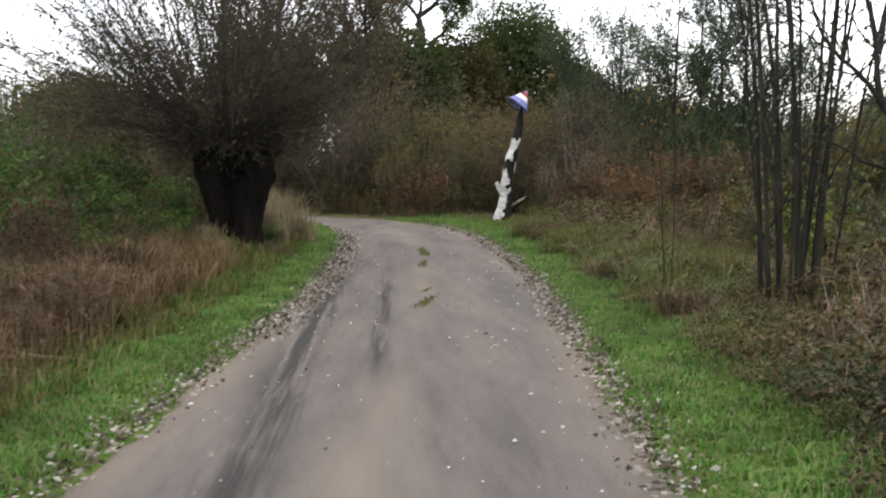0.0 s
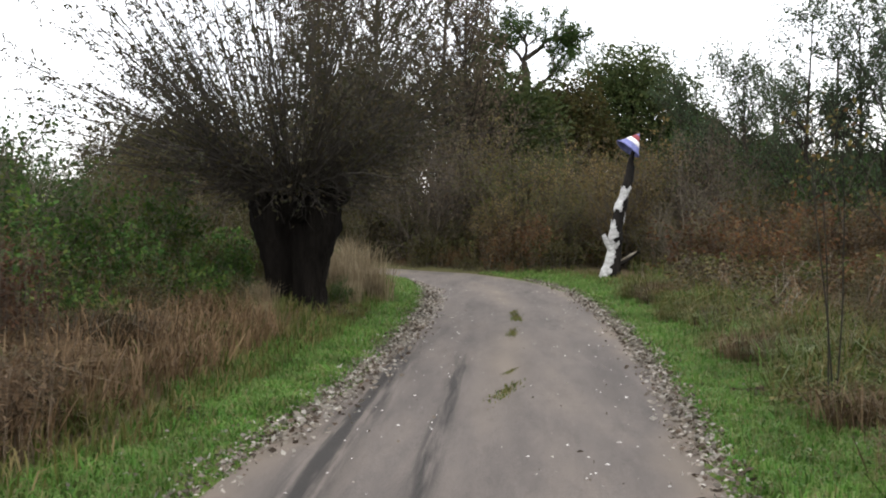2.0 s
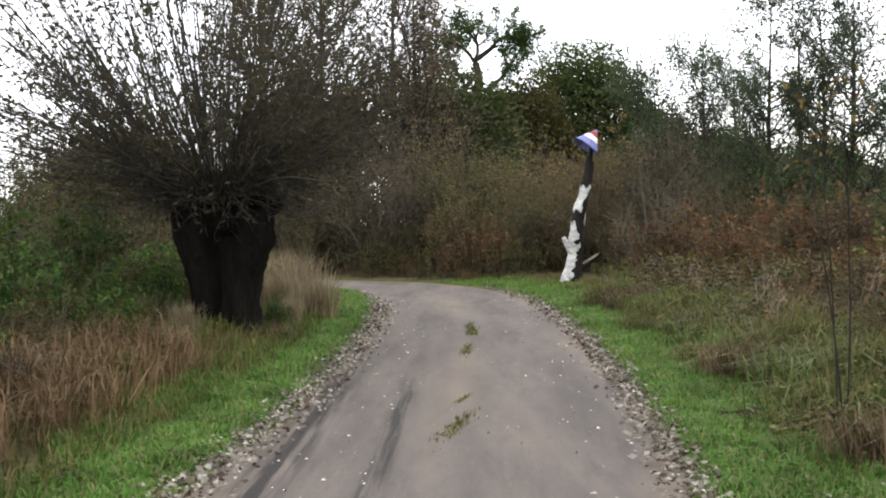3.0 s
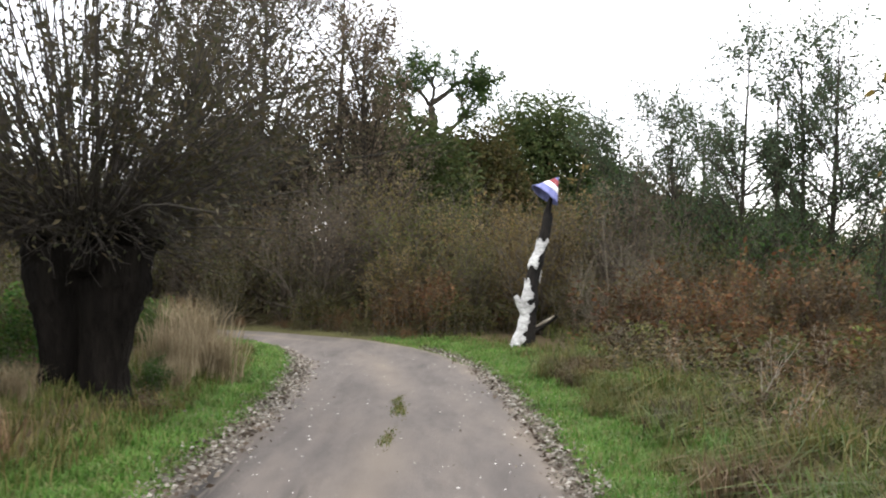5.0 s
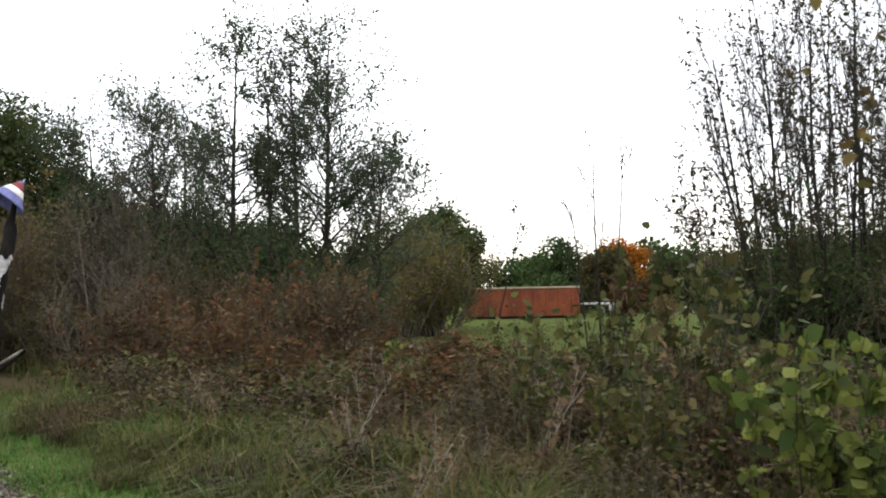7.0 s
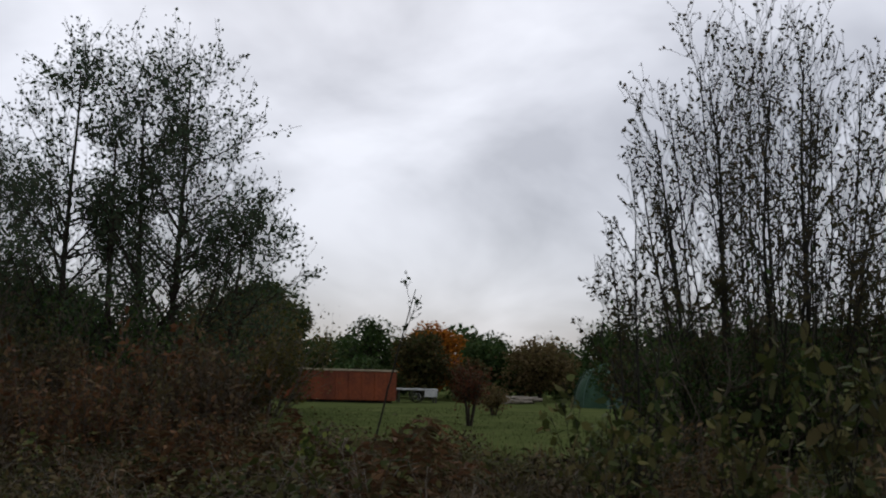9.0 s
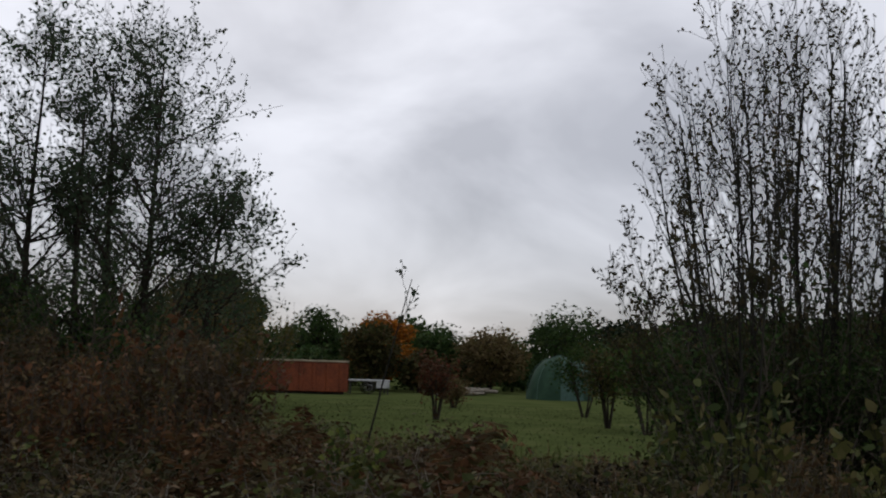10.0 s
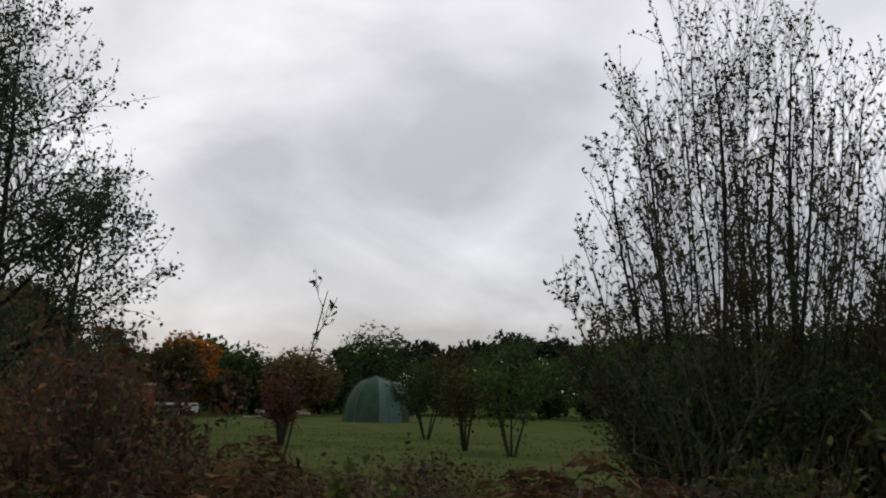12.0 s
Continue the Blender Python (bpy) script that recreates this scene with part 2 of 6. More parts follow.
# worn sandy asphalt with streaks along the lane
M_ROAD, rn, rl, rb = mat("worn_lane_surface", 0.9, 0.12)
a1 = noise_tex(rn, rl, 0.8, 5, 0.6, (2.2, 0.35, 1))
a2 = noise_tex(rn, rl, 90, 3, 0.7)
a3 = noise_tex(rn, rl, 3.0, 5, 0.6, (3.6, 0.16, 1))
r1 = ramp(rn, [(0.066, 0.058, 0.053), (0.091, 0.079, 0.071), (0.116, 0.098, 0.084)], 0.3, 0.7)
rl.new(a1.outputs["Fac"], r1.inputs[0])
r2 = ramp(rn, [(0.75, 0.75, 0.75), (1.2, 1.2, 1.2)], 0.3, 0.7)
rl.new(a2.outputs["Fac"], r2.inputs[0])
sand = rn.new("ShaderNodeAttribute"); sand.attribute_name = "sand"
damp = rn.new("ShaderNodeAttribute"); damp.attribute_name = "damp"
r3 = ramp(rn, [(0, 0, 0), (1, 1, 1)], 0.38, 0.54)
rl.new(a3.outputs["Fac"], r3.inputs[0])
mm = rn.new("ShaderNodeMath"); mm.operation = "MULTIPLY"
rl.new(r3.outputs[0], mm.inputs[0]); rl.new(damp.outputs["Fac"], mm.inputs[1])
a4 = noise_tex(rn, rl, 2.6, 6, 0.65, (2.4, 0.45, 1))
r4 = ramp(rn, [(0.84, 0.84, 0.845), (1.0, 1.0, 1.0), (1.10, 1.09, 1.07)], 0.32, 0.68)
rl.new(a4.outputs["Fac"], r4.inputs[0])
c0 = mix_rgb(rn, rl, 1.0, r1.outputs[0], r2.outputs[0], "MULTIPLY")
c1 = mix_rgb(rn, rl, 1.0, c0, r4.outputs[0], "MULTIPLY")
c2 = mix_rgb(rn, rl, sand.outputs["Fac"], c1, (0.140, 0.115, 0.092))
c3 = mix_rgb(rn, rl, mm.outputs[0], c2, (0.027, 0.025, 0.023))
rl.new(c3, rb.inputs["Base Color"])
bump(rn, rl, rb, a2.outputs["Fac"], 0.5, 0.01)

M_RED = grainy("red_container_paint", (0.070, 0.016, 0.006), (0.20, 0.046, 0.012), 0.7, 0.6, 12, 0.15, 0.004, 0.3)
M_RIM = grainy("pale_rim_paint", (0.22, 0.18, 0.12), (0.36, 0.31, 0.22), 2, 0.6, 15, 0.1, 0.003)
M_STEEL = grainy("dark_steel", (0.02, 0.02, 0.02), (0.05, 0.045, 0.04), 3, 0.6, 20, 0.2, 0.003, 0.3)
M_TENT = grainy("green_tent_cloth", (0.016, 0.038, 0.022), (0.028, 0.062, 0.036), 1.5, 0.8, 25, 0.15, 0.006)
M_TENT2 = grainy("pale_green_tent_cloth", (0.045, 0.085, 0.068), (0.07, 0.12, 0.10), 1.5, 0.8, 25, 0.15, 0.006)
M_WHITE = grainy("white_trailer_paint", (0.30, 0.31, 0.31), (0.46, 0.46, 0.45), 2, 0.5, 15, 0.1, 0.003, 0.3)
M_BLUEH = grainy("blue_felt", (0.11, 0.12, 0.26), (0.17, 0.18, 0.36), 8, 0.8, 60, 0.3, 0.004)
M_WHITEH = grainy("white_felt", (0.62, 0.60, 0.57), (0.80, 0.78, 0.76), 8, 0.8, 60, 0.3, 0.004)
M_REDH = grainy("red_felt", (0.17, 0.04, 0.045), (0.27, 0.065, 0.07), 8, 0.8, 60, 0.3, 0.004)
M_STONE = grainy("pale_pebbles", (0.22, 0.20, 0.18), (0.50, 0.48, 0.45), 20, 0.9, 60, 0.3, 0.004)
M_EARTH = grainy("dug_earth", (0.014, 0.010, 0.007), (0.042, 0.030, 0.020), 9, 0.98, 40, 0.9, 0.03, 0.03)


# ---- mesh helpers ----
def mesh_of(name, verts, faces, smooth=False, material=None):
    """One mesh out of arrays; faces is a list of (n, k) index arrays."""
    me = bpy.data.meshes.new(name)
    verts = np.asarray(verts, np.float32)
    faces = [np.asarray(f, np.int32) for f in faces if len(f)]
    me.vertices.add(len(verts))
    me.vertices.foreach_set("co", verts.ravel())
    loops = np.concatenate([f.ravel() for f in faces])
    sizes = np.concatenate([np.full(len(f), f.shape[1], np.int32) for f in faces])
    starts = np.concatenate([[0], np.cumsum(sizes)[:-1]]).astype(np.int32)
    me.loops.add(len(loops))
    me.loops.foreach_set("vertex_index", loops)
    me.polygons.add(len(sizes))
    me.polygons.foreach_set("loop_start", starts)
    me.update(calc_edges=True)
    me.validate()
    if smooth:
        me.polygons.foreach_set("use_smooth", np.ones(len(me.polygons), bool))
    if material:
        me.materials.append(material)
    return me


def thing(name, label, category, at=(0, 0, 0), group="", kind="", turn=0.0):
    ob = new(name)
    ob.matrix_basis = pose(*at, 0, 0, turn)
    return tagged(ob, label, category, group, kind)


def part_of(name, me, parent, label=""):
    ob = new(name, me)
    ob.parent = parent
    if name in ("leaves", "limbs", "stems", "canes", "stalks", "twigs", "shoots", "blades", "crown", "knuckles"):
        ob["kind"] = "stuff"
    return tagged(ob, label)


def part(name, bm, material, parent, label="", smooth=False):
    me = bpy.data.meshes.new(name)
    bm.to_mesh(me)
    bm.free()
    me.materials.append(material)
    if smooth:
        me.polygons.foreach_set("use_smooth", np.ones(len(me.polygons), bool))
    return part_of(name, me, parent, label)


def box(bm, cx, cy, cz, sx, sy, sz, bevel=0.0, m=None):
    made = bmesh.ops.create_cube(bm, size=1.0, matrix=(m or Matrix()) @ Matrix.Translation((cx, cy, cz)) @ Matrix.Diagonal((sx, sy, sz, 1)))
    if bevel:
        edges = list({e for v in made["verts"] for e in v.link_edges})
        bmesh.ops.bevel(bm, geom=edges, offset=bevel, segments=1, affect="EDGES")
    return bm


def unit(v):
    return v / np.maximum(np.linalg.norm(v, axis=-1, keepdims=True), 1e-9)


def tubes(P, R, sides=4):
    """Tapered tubes along M lines of N points: P (M, N, 3), R (M, N). Gives verts, quads."""
    M, N, _ = P.shape
    d = unit(P[:, -1] - P[:, 0])
    ref = np.where(np.abs(d[:, 2:3]) > 0.8, np.array([[1.0, 0, 0]]), np.array([[0, 0, 1.0]]))
    u = unit(np.cross(d, ref))
    w = np.cross(d, u)
    ang = np.arange(sides) * 2 * np.pi / sides
    ring = u[:, None, None, :] * np.cos(ang)[None, None, :, None] + w[:, None, None, :] * np.sin(ang)[None, None, :, None]
    V = P[:, :, None, :] + ring * R[:, :, None, None]
    idx = np.arange(M * N * sides).reshape(M, N, sides)
    nxt = np.roll(idx, -1, axis=2)
    F = np.stack([idx[:, :-1], nxt[:, :-1], nxt[:, 1:], idx[:, 1:]], -1).reshape(-1, 4)
    return V.reshape(-1, 3), F


def leaf_quads(C, D, size, rng, width=0.5, fold=0.25, flat=0.0):
    """One folded leaf each: a kite along D from C; flat turns its face to the sky."""
    M = len(C)
    D = unit(D * np.array([1, 1, 1 - 0.6 * flat]))
    side = unit(np.cross(D, rng.normal(size=(M, 3)) + np.array([0, 0, 3.0 * flat])))
    nrm = np.cross(side, D)
    s = np.asarray(size).reshape(-1, 1) * np.ones((M, 1))
    a = C
    b = C + D * s * 0.45 + side * s * width * 0.5 + nrm * s * fold * 0.3
    c = C + D * s
    e = C + D * s * 0.45 - side * s * width * 0.5 + nrm * s * fold * 0.3
    V = np.stack([a, b, c, e], 1).reshape(-1, 3)
    return V, np.arange(M * 4).reshape(M, 4)


def leaf_ovals(C, D, size, rng, width=0.6, curl=0.3, flat=0.0):
    """Rounder leaves of two quads each, bent along the midrib; flat turns their faces to the sky."""
    M = len(C)
    D = unit(D * np.array([1, 1, 1 - 0.6 * flat]))
    side = unit(np.cross(D, rng.normal(size=(M, 3)) + np.array([0, 0, 3.0 * flat])))
    nrm = np.cross(side, D)
    s = np.asarray(size).reshape(-1, 1) * np.ones((M, 1))
    w = s * width * 0.5
    k = s * curl * rng.uniform(-1, 1, (M, 1))
    V = np.stack([C, C + D * s * 0.28 + side * w + nrm * k * 0.3, C + D * s * 0.66 + side * w * 0.8 + nrm * k * 0.4, C + D * s + nrm * k * 0.6,
                  C + D * s * 0.66 - side * w * 0.8 + nrm * k * 0.4, C + D * s * 0.28 - side * w + nrm * k * 0.3], 1).reshape(-1, 3)
    i = np.arange(M) * 6
    return V, np.concatenate([np.stack([i, i + 1, i + 2, i + 5], 1), np.stack([i + 5, i + 2, i + 3, i + 4], 1)])


def blades(C, h, rng, width=0.008, lean=0.5, joints=2):
    """Bent grass blades standing at C, h high."""
    M = len(C)
    th = rng.uniform(0, 2 * np.pi, M)
    out = np.stack([np.cos(th), np.sin(th), 0 * th], 1)
    side = np.stack([-np.sin(th), np.cos(th), 0 * th], 1)
    tw = rng.uniform(-1, 1, (M, 1))
    side = unit(side + out * tw)
    k = rng.uniform(0.1, 1.0, (M, 1)) * lean
    h = h.reshape(-1, 1)
    w = width * rng.uniform(0.6, 1.4, (M, 1))
    up = np.array([[0, 0, 1.0]])
    a, b = C - side * w, C + side * w
    mid = C + up * h * 0.6 + out * h * k * 0.3
    c, e = mid - side * w * 0.75, mid + side * w * 0.75
    tip = C + up * h * (1 - 0.35 * k) + out * h * k
    V = np.stack([a, b, e, c, tip], 1).reshape(-1, 3)
    i = np.arange(M) * 5
    return V, np.stack([i, i + 1, i + 2, i + 3], 1), np.stack([i + 3, i + 2, i + 4], 1)


def grow(P, R, k, rng, s0=0.3, s1=1.0, length=1.0, spread=0.8, up=0.2, n=4, rad=0.5, wob=0.08, short=0.5, lift=0.0):
    """k side branches on each line of P."""
    M, N, _ = P.shape
    s = rng.uniform(s0, s1, (M, k))
    f = s * (N - 1)
    i = np.clip(f.astype(int), 0, N - 2)
    t = (f - i)[..., None]
    row = np.arange(M)[:, None]
    A, B = P[row, i], P[row, i + 1]
    base = A + (B - A) * t
    r0 = (R[row, i] * (1 - t[..., 0]) + R[row, i + 1] * t[..., 0]) * rad
    tan = unit(B - A)
    side = unit(np.cross(tan, rng.normal(size=(M, k, 3))))
    sp = spread * rng.uniform(0.6, 1.3, (M, k, 1))
    d = unit(tan * np.cos(sp) + side * np.sin(sp) + np.array([0, 0, lift]))
    L = (length * rng.uniform(0.6, 1.25, (M, k)) * (1 - short * (s - s0) / max(1e-6, s1 - s0)))[..., None]
    q = np.linspace(0, 1, n)[None, None, :, None]
    pts = base[:, :, None] + d[:, :, None] * L[:, :, None] * q + np.array([0, 0, 1.0]) * up * L[:, :, None] * q ** 2
    pts = pts + rng.normal(size=pts.shape) * wob * L[:, :, None] * q
    rr = r0[:, :, None] * (1 - 0.8 * np.linspace(0, 1, n))[None, None]
    return pts.reshape(-1, n, 3), np.maximum(rr.reshape(-1, n), 0.0025)


def stack(parts):
    """Joins (verts, faces...) groups into one."""
    V, F, o = [], {}, 0
    for v, *fs in parts:
        V.append(v)
        for f in fs:
            F.setdefault(f.shape[1], []).append(f + o)
        o += len(v)
    return np.concatenate(V), [np.concatenate(f) for f in F.values()]


def scatter_on(P, k, rng, s0=0.2, jitter=0.03):
    """k points along each line of P, with the line's direction there."""
    M, N, _ = P.shape
    f = rng.uniform(s0, 1, (M, k)) * (N - 1)
    i = np.clip(f.astype(int), 0, N - 2)
    t = (f - i)[..., None]
    row = np.arange(M)[:, None]
    A, B = P[row, i], P[row, i + 1]
    C = (A + (B - A) * t).reshape(-1, 3)
    return C + rng.normal(size=C.shape) * jitter, unit(B - A).reshape(-1, 3)


# ---- the lane's line and the lie of the land ----
LINE = np.array([(-0.75, -14), (-0.45, -4), (-0.28, 2), (-0.12, 5), (0.12, 8), (0.35, 11.5), (0.47, 15), (0.47, 18), (0.36, 21.5), (0.02, 24.8),
                 (-0.85, 27.8), (-2.8, 30.3), (-6.4, 32.0), (-13, 33.2), (-24, 34.2), (-60, 36.2)])


def smooth_line(pts, step=0.25):
    out = []
    for a, b, c, d in zip(np.vstack([2 * pts[:1] - pts[1:2], pts[:-2]]), pts[:-1], pts[1:], np.vstack([pts[2:], 2 * pts[-1:] - pts[-2:-1]])):
        n = max(2, int(np.linalg.norm(c - b) / step))
        t = np.linspace(0, 1, n, endpoint=False)[:, None]
        out.append(0.5 * (2 * b + (c - a) * t + (2 * a - 5 * b + 4 * c - d) * t ** 2 + (3 * b - a - 3 * c + d) * t ** 3))
    out.append(pts[-1:])
    return np.concatenate(out)


MID = smooth_line(LINE)
MID_T = unit(np.gradient(MID, axis=0))
MID_N = np.stack([MID_T[:, 1], -MID_T[:, 0]], 1)
HALF = 1.45


def off_lane(x, y):
    """Distance from the lane's middle, positive to its right."""
    x, y = np.atleast_1d(x).astype(float), np.atleast_1d(y).astype(float)
    res = np.empty(len(x))
    for a in range(0, len(x), 20000):
        p = np.stack([x[a:a + 20000], y[a:a + 20000]], 1)
        d2 = ((p[:, None] - MID[None, ::2]) ** 2).sum(-1)
        j = d2.argmin(1) * 2
        sgn = np.sign(((p - MID[j]) * MID_N[j]).sum(1))
        res[a:a + 20000] = np.sqrt(d2.min(1)) * sgn
    return res


def ss(a, b, x):
    t = np.clip((x - a) / (b - a), 0, 1)
    return t * t * (3 - 2 * t)


def wave(x, y, s=1.0):
    return (np.sin(x * 1.3 * s + 0.7) * np.sin(y * 1.1 * s + 1.9) + 0.6 * np.sin(x * 2.9 * s - y * 2.3 * s) + 0.4 * np.sin(x * 5.3 * s + y * 4.1 * s + 2)) / 2


def land(x, y, d=None):
    x, y = np.atleast_1d(x).astype(float), np.atleast_1d(y).astype(float)
    d = off_lane(x, y) if d is None else d
    ad = np.abs(d)
    z = -0.07 + ss(HALF - 0.25, HALF + 0.25, ad) * 0.10 + 0.02 * wave(x, y) * ss(1.4, 2.2, ad)
    z = z + ss(2.0, 3.4, -d) * 0.30 * ss(4, 12, y) * (1 - ss(22, 27, y)) * (1 - 0.5 * ss(6, 12, -d))
    z = z + ss(2.2, 3.6, d) * 0.12 * (1 - ss(9, 14, x))
    return z


def ground_mesh():
    xs = np.concatenate([[-900, -400, -200, -110, -70, -45, -30, -22], np.arange(-16, 14, 0.28), np.arange(14, 60, 1.0), [62, 66, 72, 80, 95, 120, 160, 250, 450, 900]])
    ys = np.concatenate([[-600, -200, -80, -40, -20, -12], np.arange(-8, 36, 0.28), np.arange(36, 90, 1.2), [95, 110, 140, 200, 350, 600, 1000]])
    X, Y = np.meshgrid(xs, ys)
    x, y = X.ravel(), Y.ravel()
    d = off_lane(x, y)
    z = land(x, y, d)
    n, m = X.shape
    i = np.arange(n * m).reshape(n, m)
    F = np.stack([i[:-1, :-1], i[:-1, 1:], i[1:, 1:], i[1:, :-1]], -1).reshape(-1, 4)
    me = mesh_of("ground", np.stack([x, y, z], 1), [F], True, M_GROUND)
    w = wave(x, y, 1.4) * 0.25
    lush = np.maximum((1 - ss(2.3 + w, 3.1 + w, d)) * (d > 0), (1 - ss(1.9 + w, 2.6 + w, -d)) * (d <= 0))
    lush = lush * (1 - 0.75 * ss(27.5, 30, y))
    mown = np.maximum.reduce([ss(11, 15, x - 0.15 * np.maximum(y - 20, -12) + w), ss(9, 14, -x + w), ss(40, 46, y + w), ss(3, 8, -y + w) * (np.abs(d) > 1.2)])
    for key, val in (("lush", lush), ("mown", mown)):
        me.attributes.new(key, "FLOAT", "POINT").data.foreach_set("value", val.astype(np.float32))
    return tagged(new("ground", me), "grassy meadow ground with bare soil under weeds", "ground", kind="structure")


ground_mesh()


def road_mesh():
    cols = np.linspace(-1, 1, 97)
    n = len(MID)
    arc = np.concatenate([[0], np.cumsum(np.linalg.norm(np.diff(MID, axis=0), axis=1))])
    wl_ = HALF + 0.05 * np.sin(arc * 0.9) + 0.03 * np.sin(arc * 3.3 + 1) + 0.03 * np.sin(arc * 9.1)
    wr_ = HALF + 0.05 * np.sin(arc * 0.7 + 2) + 0.03 * np.sin(arc * 2.9) + 0.03 * np.sin(arc * 8.3 + 2)
    V, sand_, damp_ = [], [], []
    for c in cols:
        w = np.where(c < 0, wl_, wr_) * c
        p = MID + MID_N * w[:, None]
        z = 0.012 - 0.035 * abs(c) ** 3 + 0.006 * np.sin(arc * 2.1 + c * 5) - 0.012 * math.exp(-((abs(c) - 0.5) / 0.16) ** 2)
        if abs(c) == 1:
            z = z - 0.05
        V.append(np.stack([p[:, 0], p[:, 1], z], 1))
        wig = 0.05 * np.sin(arc * 0.9) + 0.03 * np.sin(arc * 2.7 + 1)
        s = 0.75 * ss(0.72, 0.98, abs(c) + wig) + 0.6 * math.exp(-((c + 0.05) / 0.14) ** 2) * (0.5 + 0.5 * np.sin(arc * 0.7 + 1))
        sand_.append(np.clip(s + 0.25 * np.sin(arc * 3.1 + c * 9) * s, 0, 1))
        inner = 1.5 * np.exp(-((p[:, 0] + 0.12 + 0.3 * wig) / 0.065) ** 2) * ss(6.5, 9.0, p[:, 1]) * (1 - ss(12.5, 14.5, p[:, 1]))
        outer = 1.1 * np.exp(-((p[:, 0] + 0.76 + 0.5 * wig) / 0.16) ** 2) * (1 - ss(13, 17, p[:, 1]))
        damp_.append(np.clip(inner + outer, 0, 1))
    V = np.stack(V, 1).reshape(-1, 3)
    i = np.arange(n * len(cols)).reshape(n, len(cols))
    F = np.stack([i[:-1, :-1], i[:-1, 1:], i[1:, 1:], i[1:, :-1]], -1).reshape(-1, 4)
    me = mesh_of("road", V, [F], True, M_ROAD)
    for key, val in (("sand", sand_), ("damp", damp_)):
        me.attributes.new(key, "FLOAT", "POINT").data.foreach_set("value", np.stack(val, 1).ravel().astype(np.float32))
    return tagged(new("road", me), "worn sandy grey asphalt lane curving out of sight", "lane", kind="structure")


road_mesh()


def along_lane(n, rng, y0, y1, lo, hi, power=1.0):
    """n places beside the lane, between two distances off its middle, denser at the near end."""
    ok = np.flatnonzero((MID[:, 1] > y0) & (MID[:, 1] < y1))
    j = ok[np.minimum((rng.uniform(0, 1, n) ** power * len(ok)).astype(int), len(ok) - 1)]
    d = rng.uniform(lo, hi, n)
    p = MID[j] + MID_N[j] * d[:, None] + MID_T[j] * rng.uniform(-0.15, 0.15, (n, 1))
    return np.stack([p[:, 0], p[:, 1], land(p[:, 0], p[:, 1])], 1), d


# ---- plant makers: each gives a thing standing at the origin, to be copied ----
def crown_lobes(rng, lobes, per, w, z0, z1, size, squash=0.8):
    """Leaf clumps on uneven lobes that fill an egg-shaped crown."""
    c = unit(rng.normal(size=(lobes, 3))) * rng.uniform(0.35, 1.0, (lobes, 1)) ** 0.6
    cz, hz = (z0 + z1) / 2, (z1 - z0) / 2
    ctr = np.stack([c[:, 0] * w * 0.42, c[:, 1] * w * 0.42, cz + c[:, 2] * hz * 0.8], 1)
    rad = w * rng.uniform(0.11, 0.21, lobes)
    u = unit(rng.normal(size=(lobes, per, 3))) * rng.uniform(0.55, 1.1, (lobes, per, 1))
    u[..., 2] *= squash
    C = (ctr[:, None] + u * rad[:, None, None]).reshape(-1, 3)
    D = unit(u.reshape(-1, 3) + rng.normal(size=C.shape) * 0.9)
    return leaf_quads(C, D, size * rng.uniform(0.6, 1.5, len(C)), rng, 0.75, 0.5, 0.5), ctr


def limbs_to(ctr, P, rng, r=0.06):
    """Limbs from a trunk line to the crown's lobes."""
    s = rng.uniform(0.35, 0.95, len(ctr))
    i = (s * (P.shape[1] - 1)).astype(int)
    a = P[0, i]
    q = np.linspace(0, 1, 4)[None, :, None]
    L = a[:, None] + (ctr - a)[:, None] * q + rng.normal(size=(len(ctr), 4, 3)) * 0.05 * q
    L[:, 1:3, 2] += 0.1
    return L, r * (1 - 0.75 * np.linspace(0, 1, 4))[None].repeat(len(ctr), 0)


def trunk_line(rng, h, lean=(0, 0), wob=0.02, n=9):
    q = np.linspace(0, 1, n)
    p = np.zeros((1, n, 3))
    p[0, :, 0] = lean[0] * q ** 1.2 + np.cumsum(rng.normal(size=n)) * wob * h / 4
    p[0, :, 1] = lean[1] * q ** 1.2 + np.cumsum(rng.normal(size=n)) * wob * h / 4
    p[0, :, :2] -= p[0, 0, :2]
    p[0, :, 2] = h * q - 0.15 * (1 - q)
    return p


def far_tree(name, label, category, h, w, leaf, seed, lobes=46, per=52, size=0.34, base=0.22, r=0.16, squash=0.8, bark=None):
    rng = np.random.default_rng(seed)
    ob = thing(name, label, category)
    P = trunk_line(rng, h * 0.85)
    R = r * (1 - 0.75 * np.linspace(0, 1, 9))[None]
    part_of("trunk", mesh_of("trunk", *[(v, [f]) for v, f in [tubes(P, R, 7)]][0], True, bark or M_BARK), ob)
    (v, f), ctr = crown_lobes(rng, lobes, per, w, h * base, h, size, squash)
    L, LR = limbs_to(ctr, P, rng, r * 0.35)
    lv, lf = tubes(L, LR, 4)
    part_of("limbs", mesh_of("limbs", lv, [lf], True, bark or M_BARK), ob)
    part_of("crown", mesh_of("crown", v, [f], False, leaf), ob)
    return ob


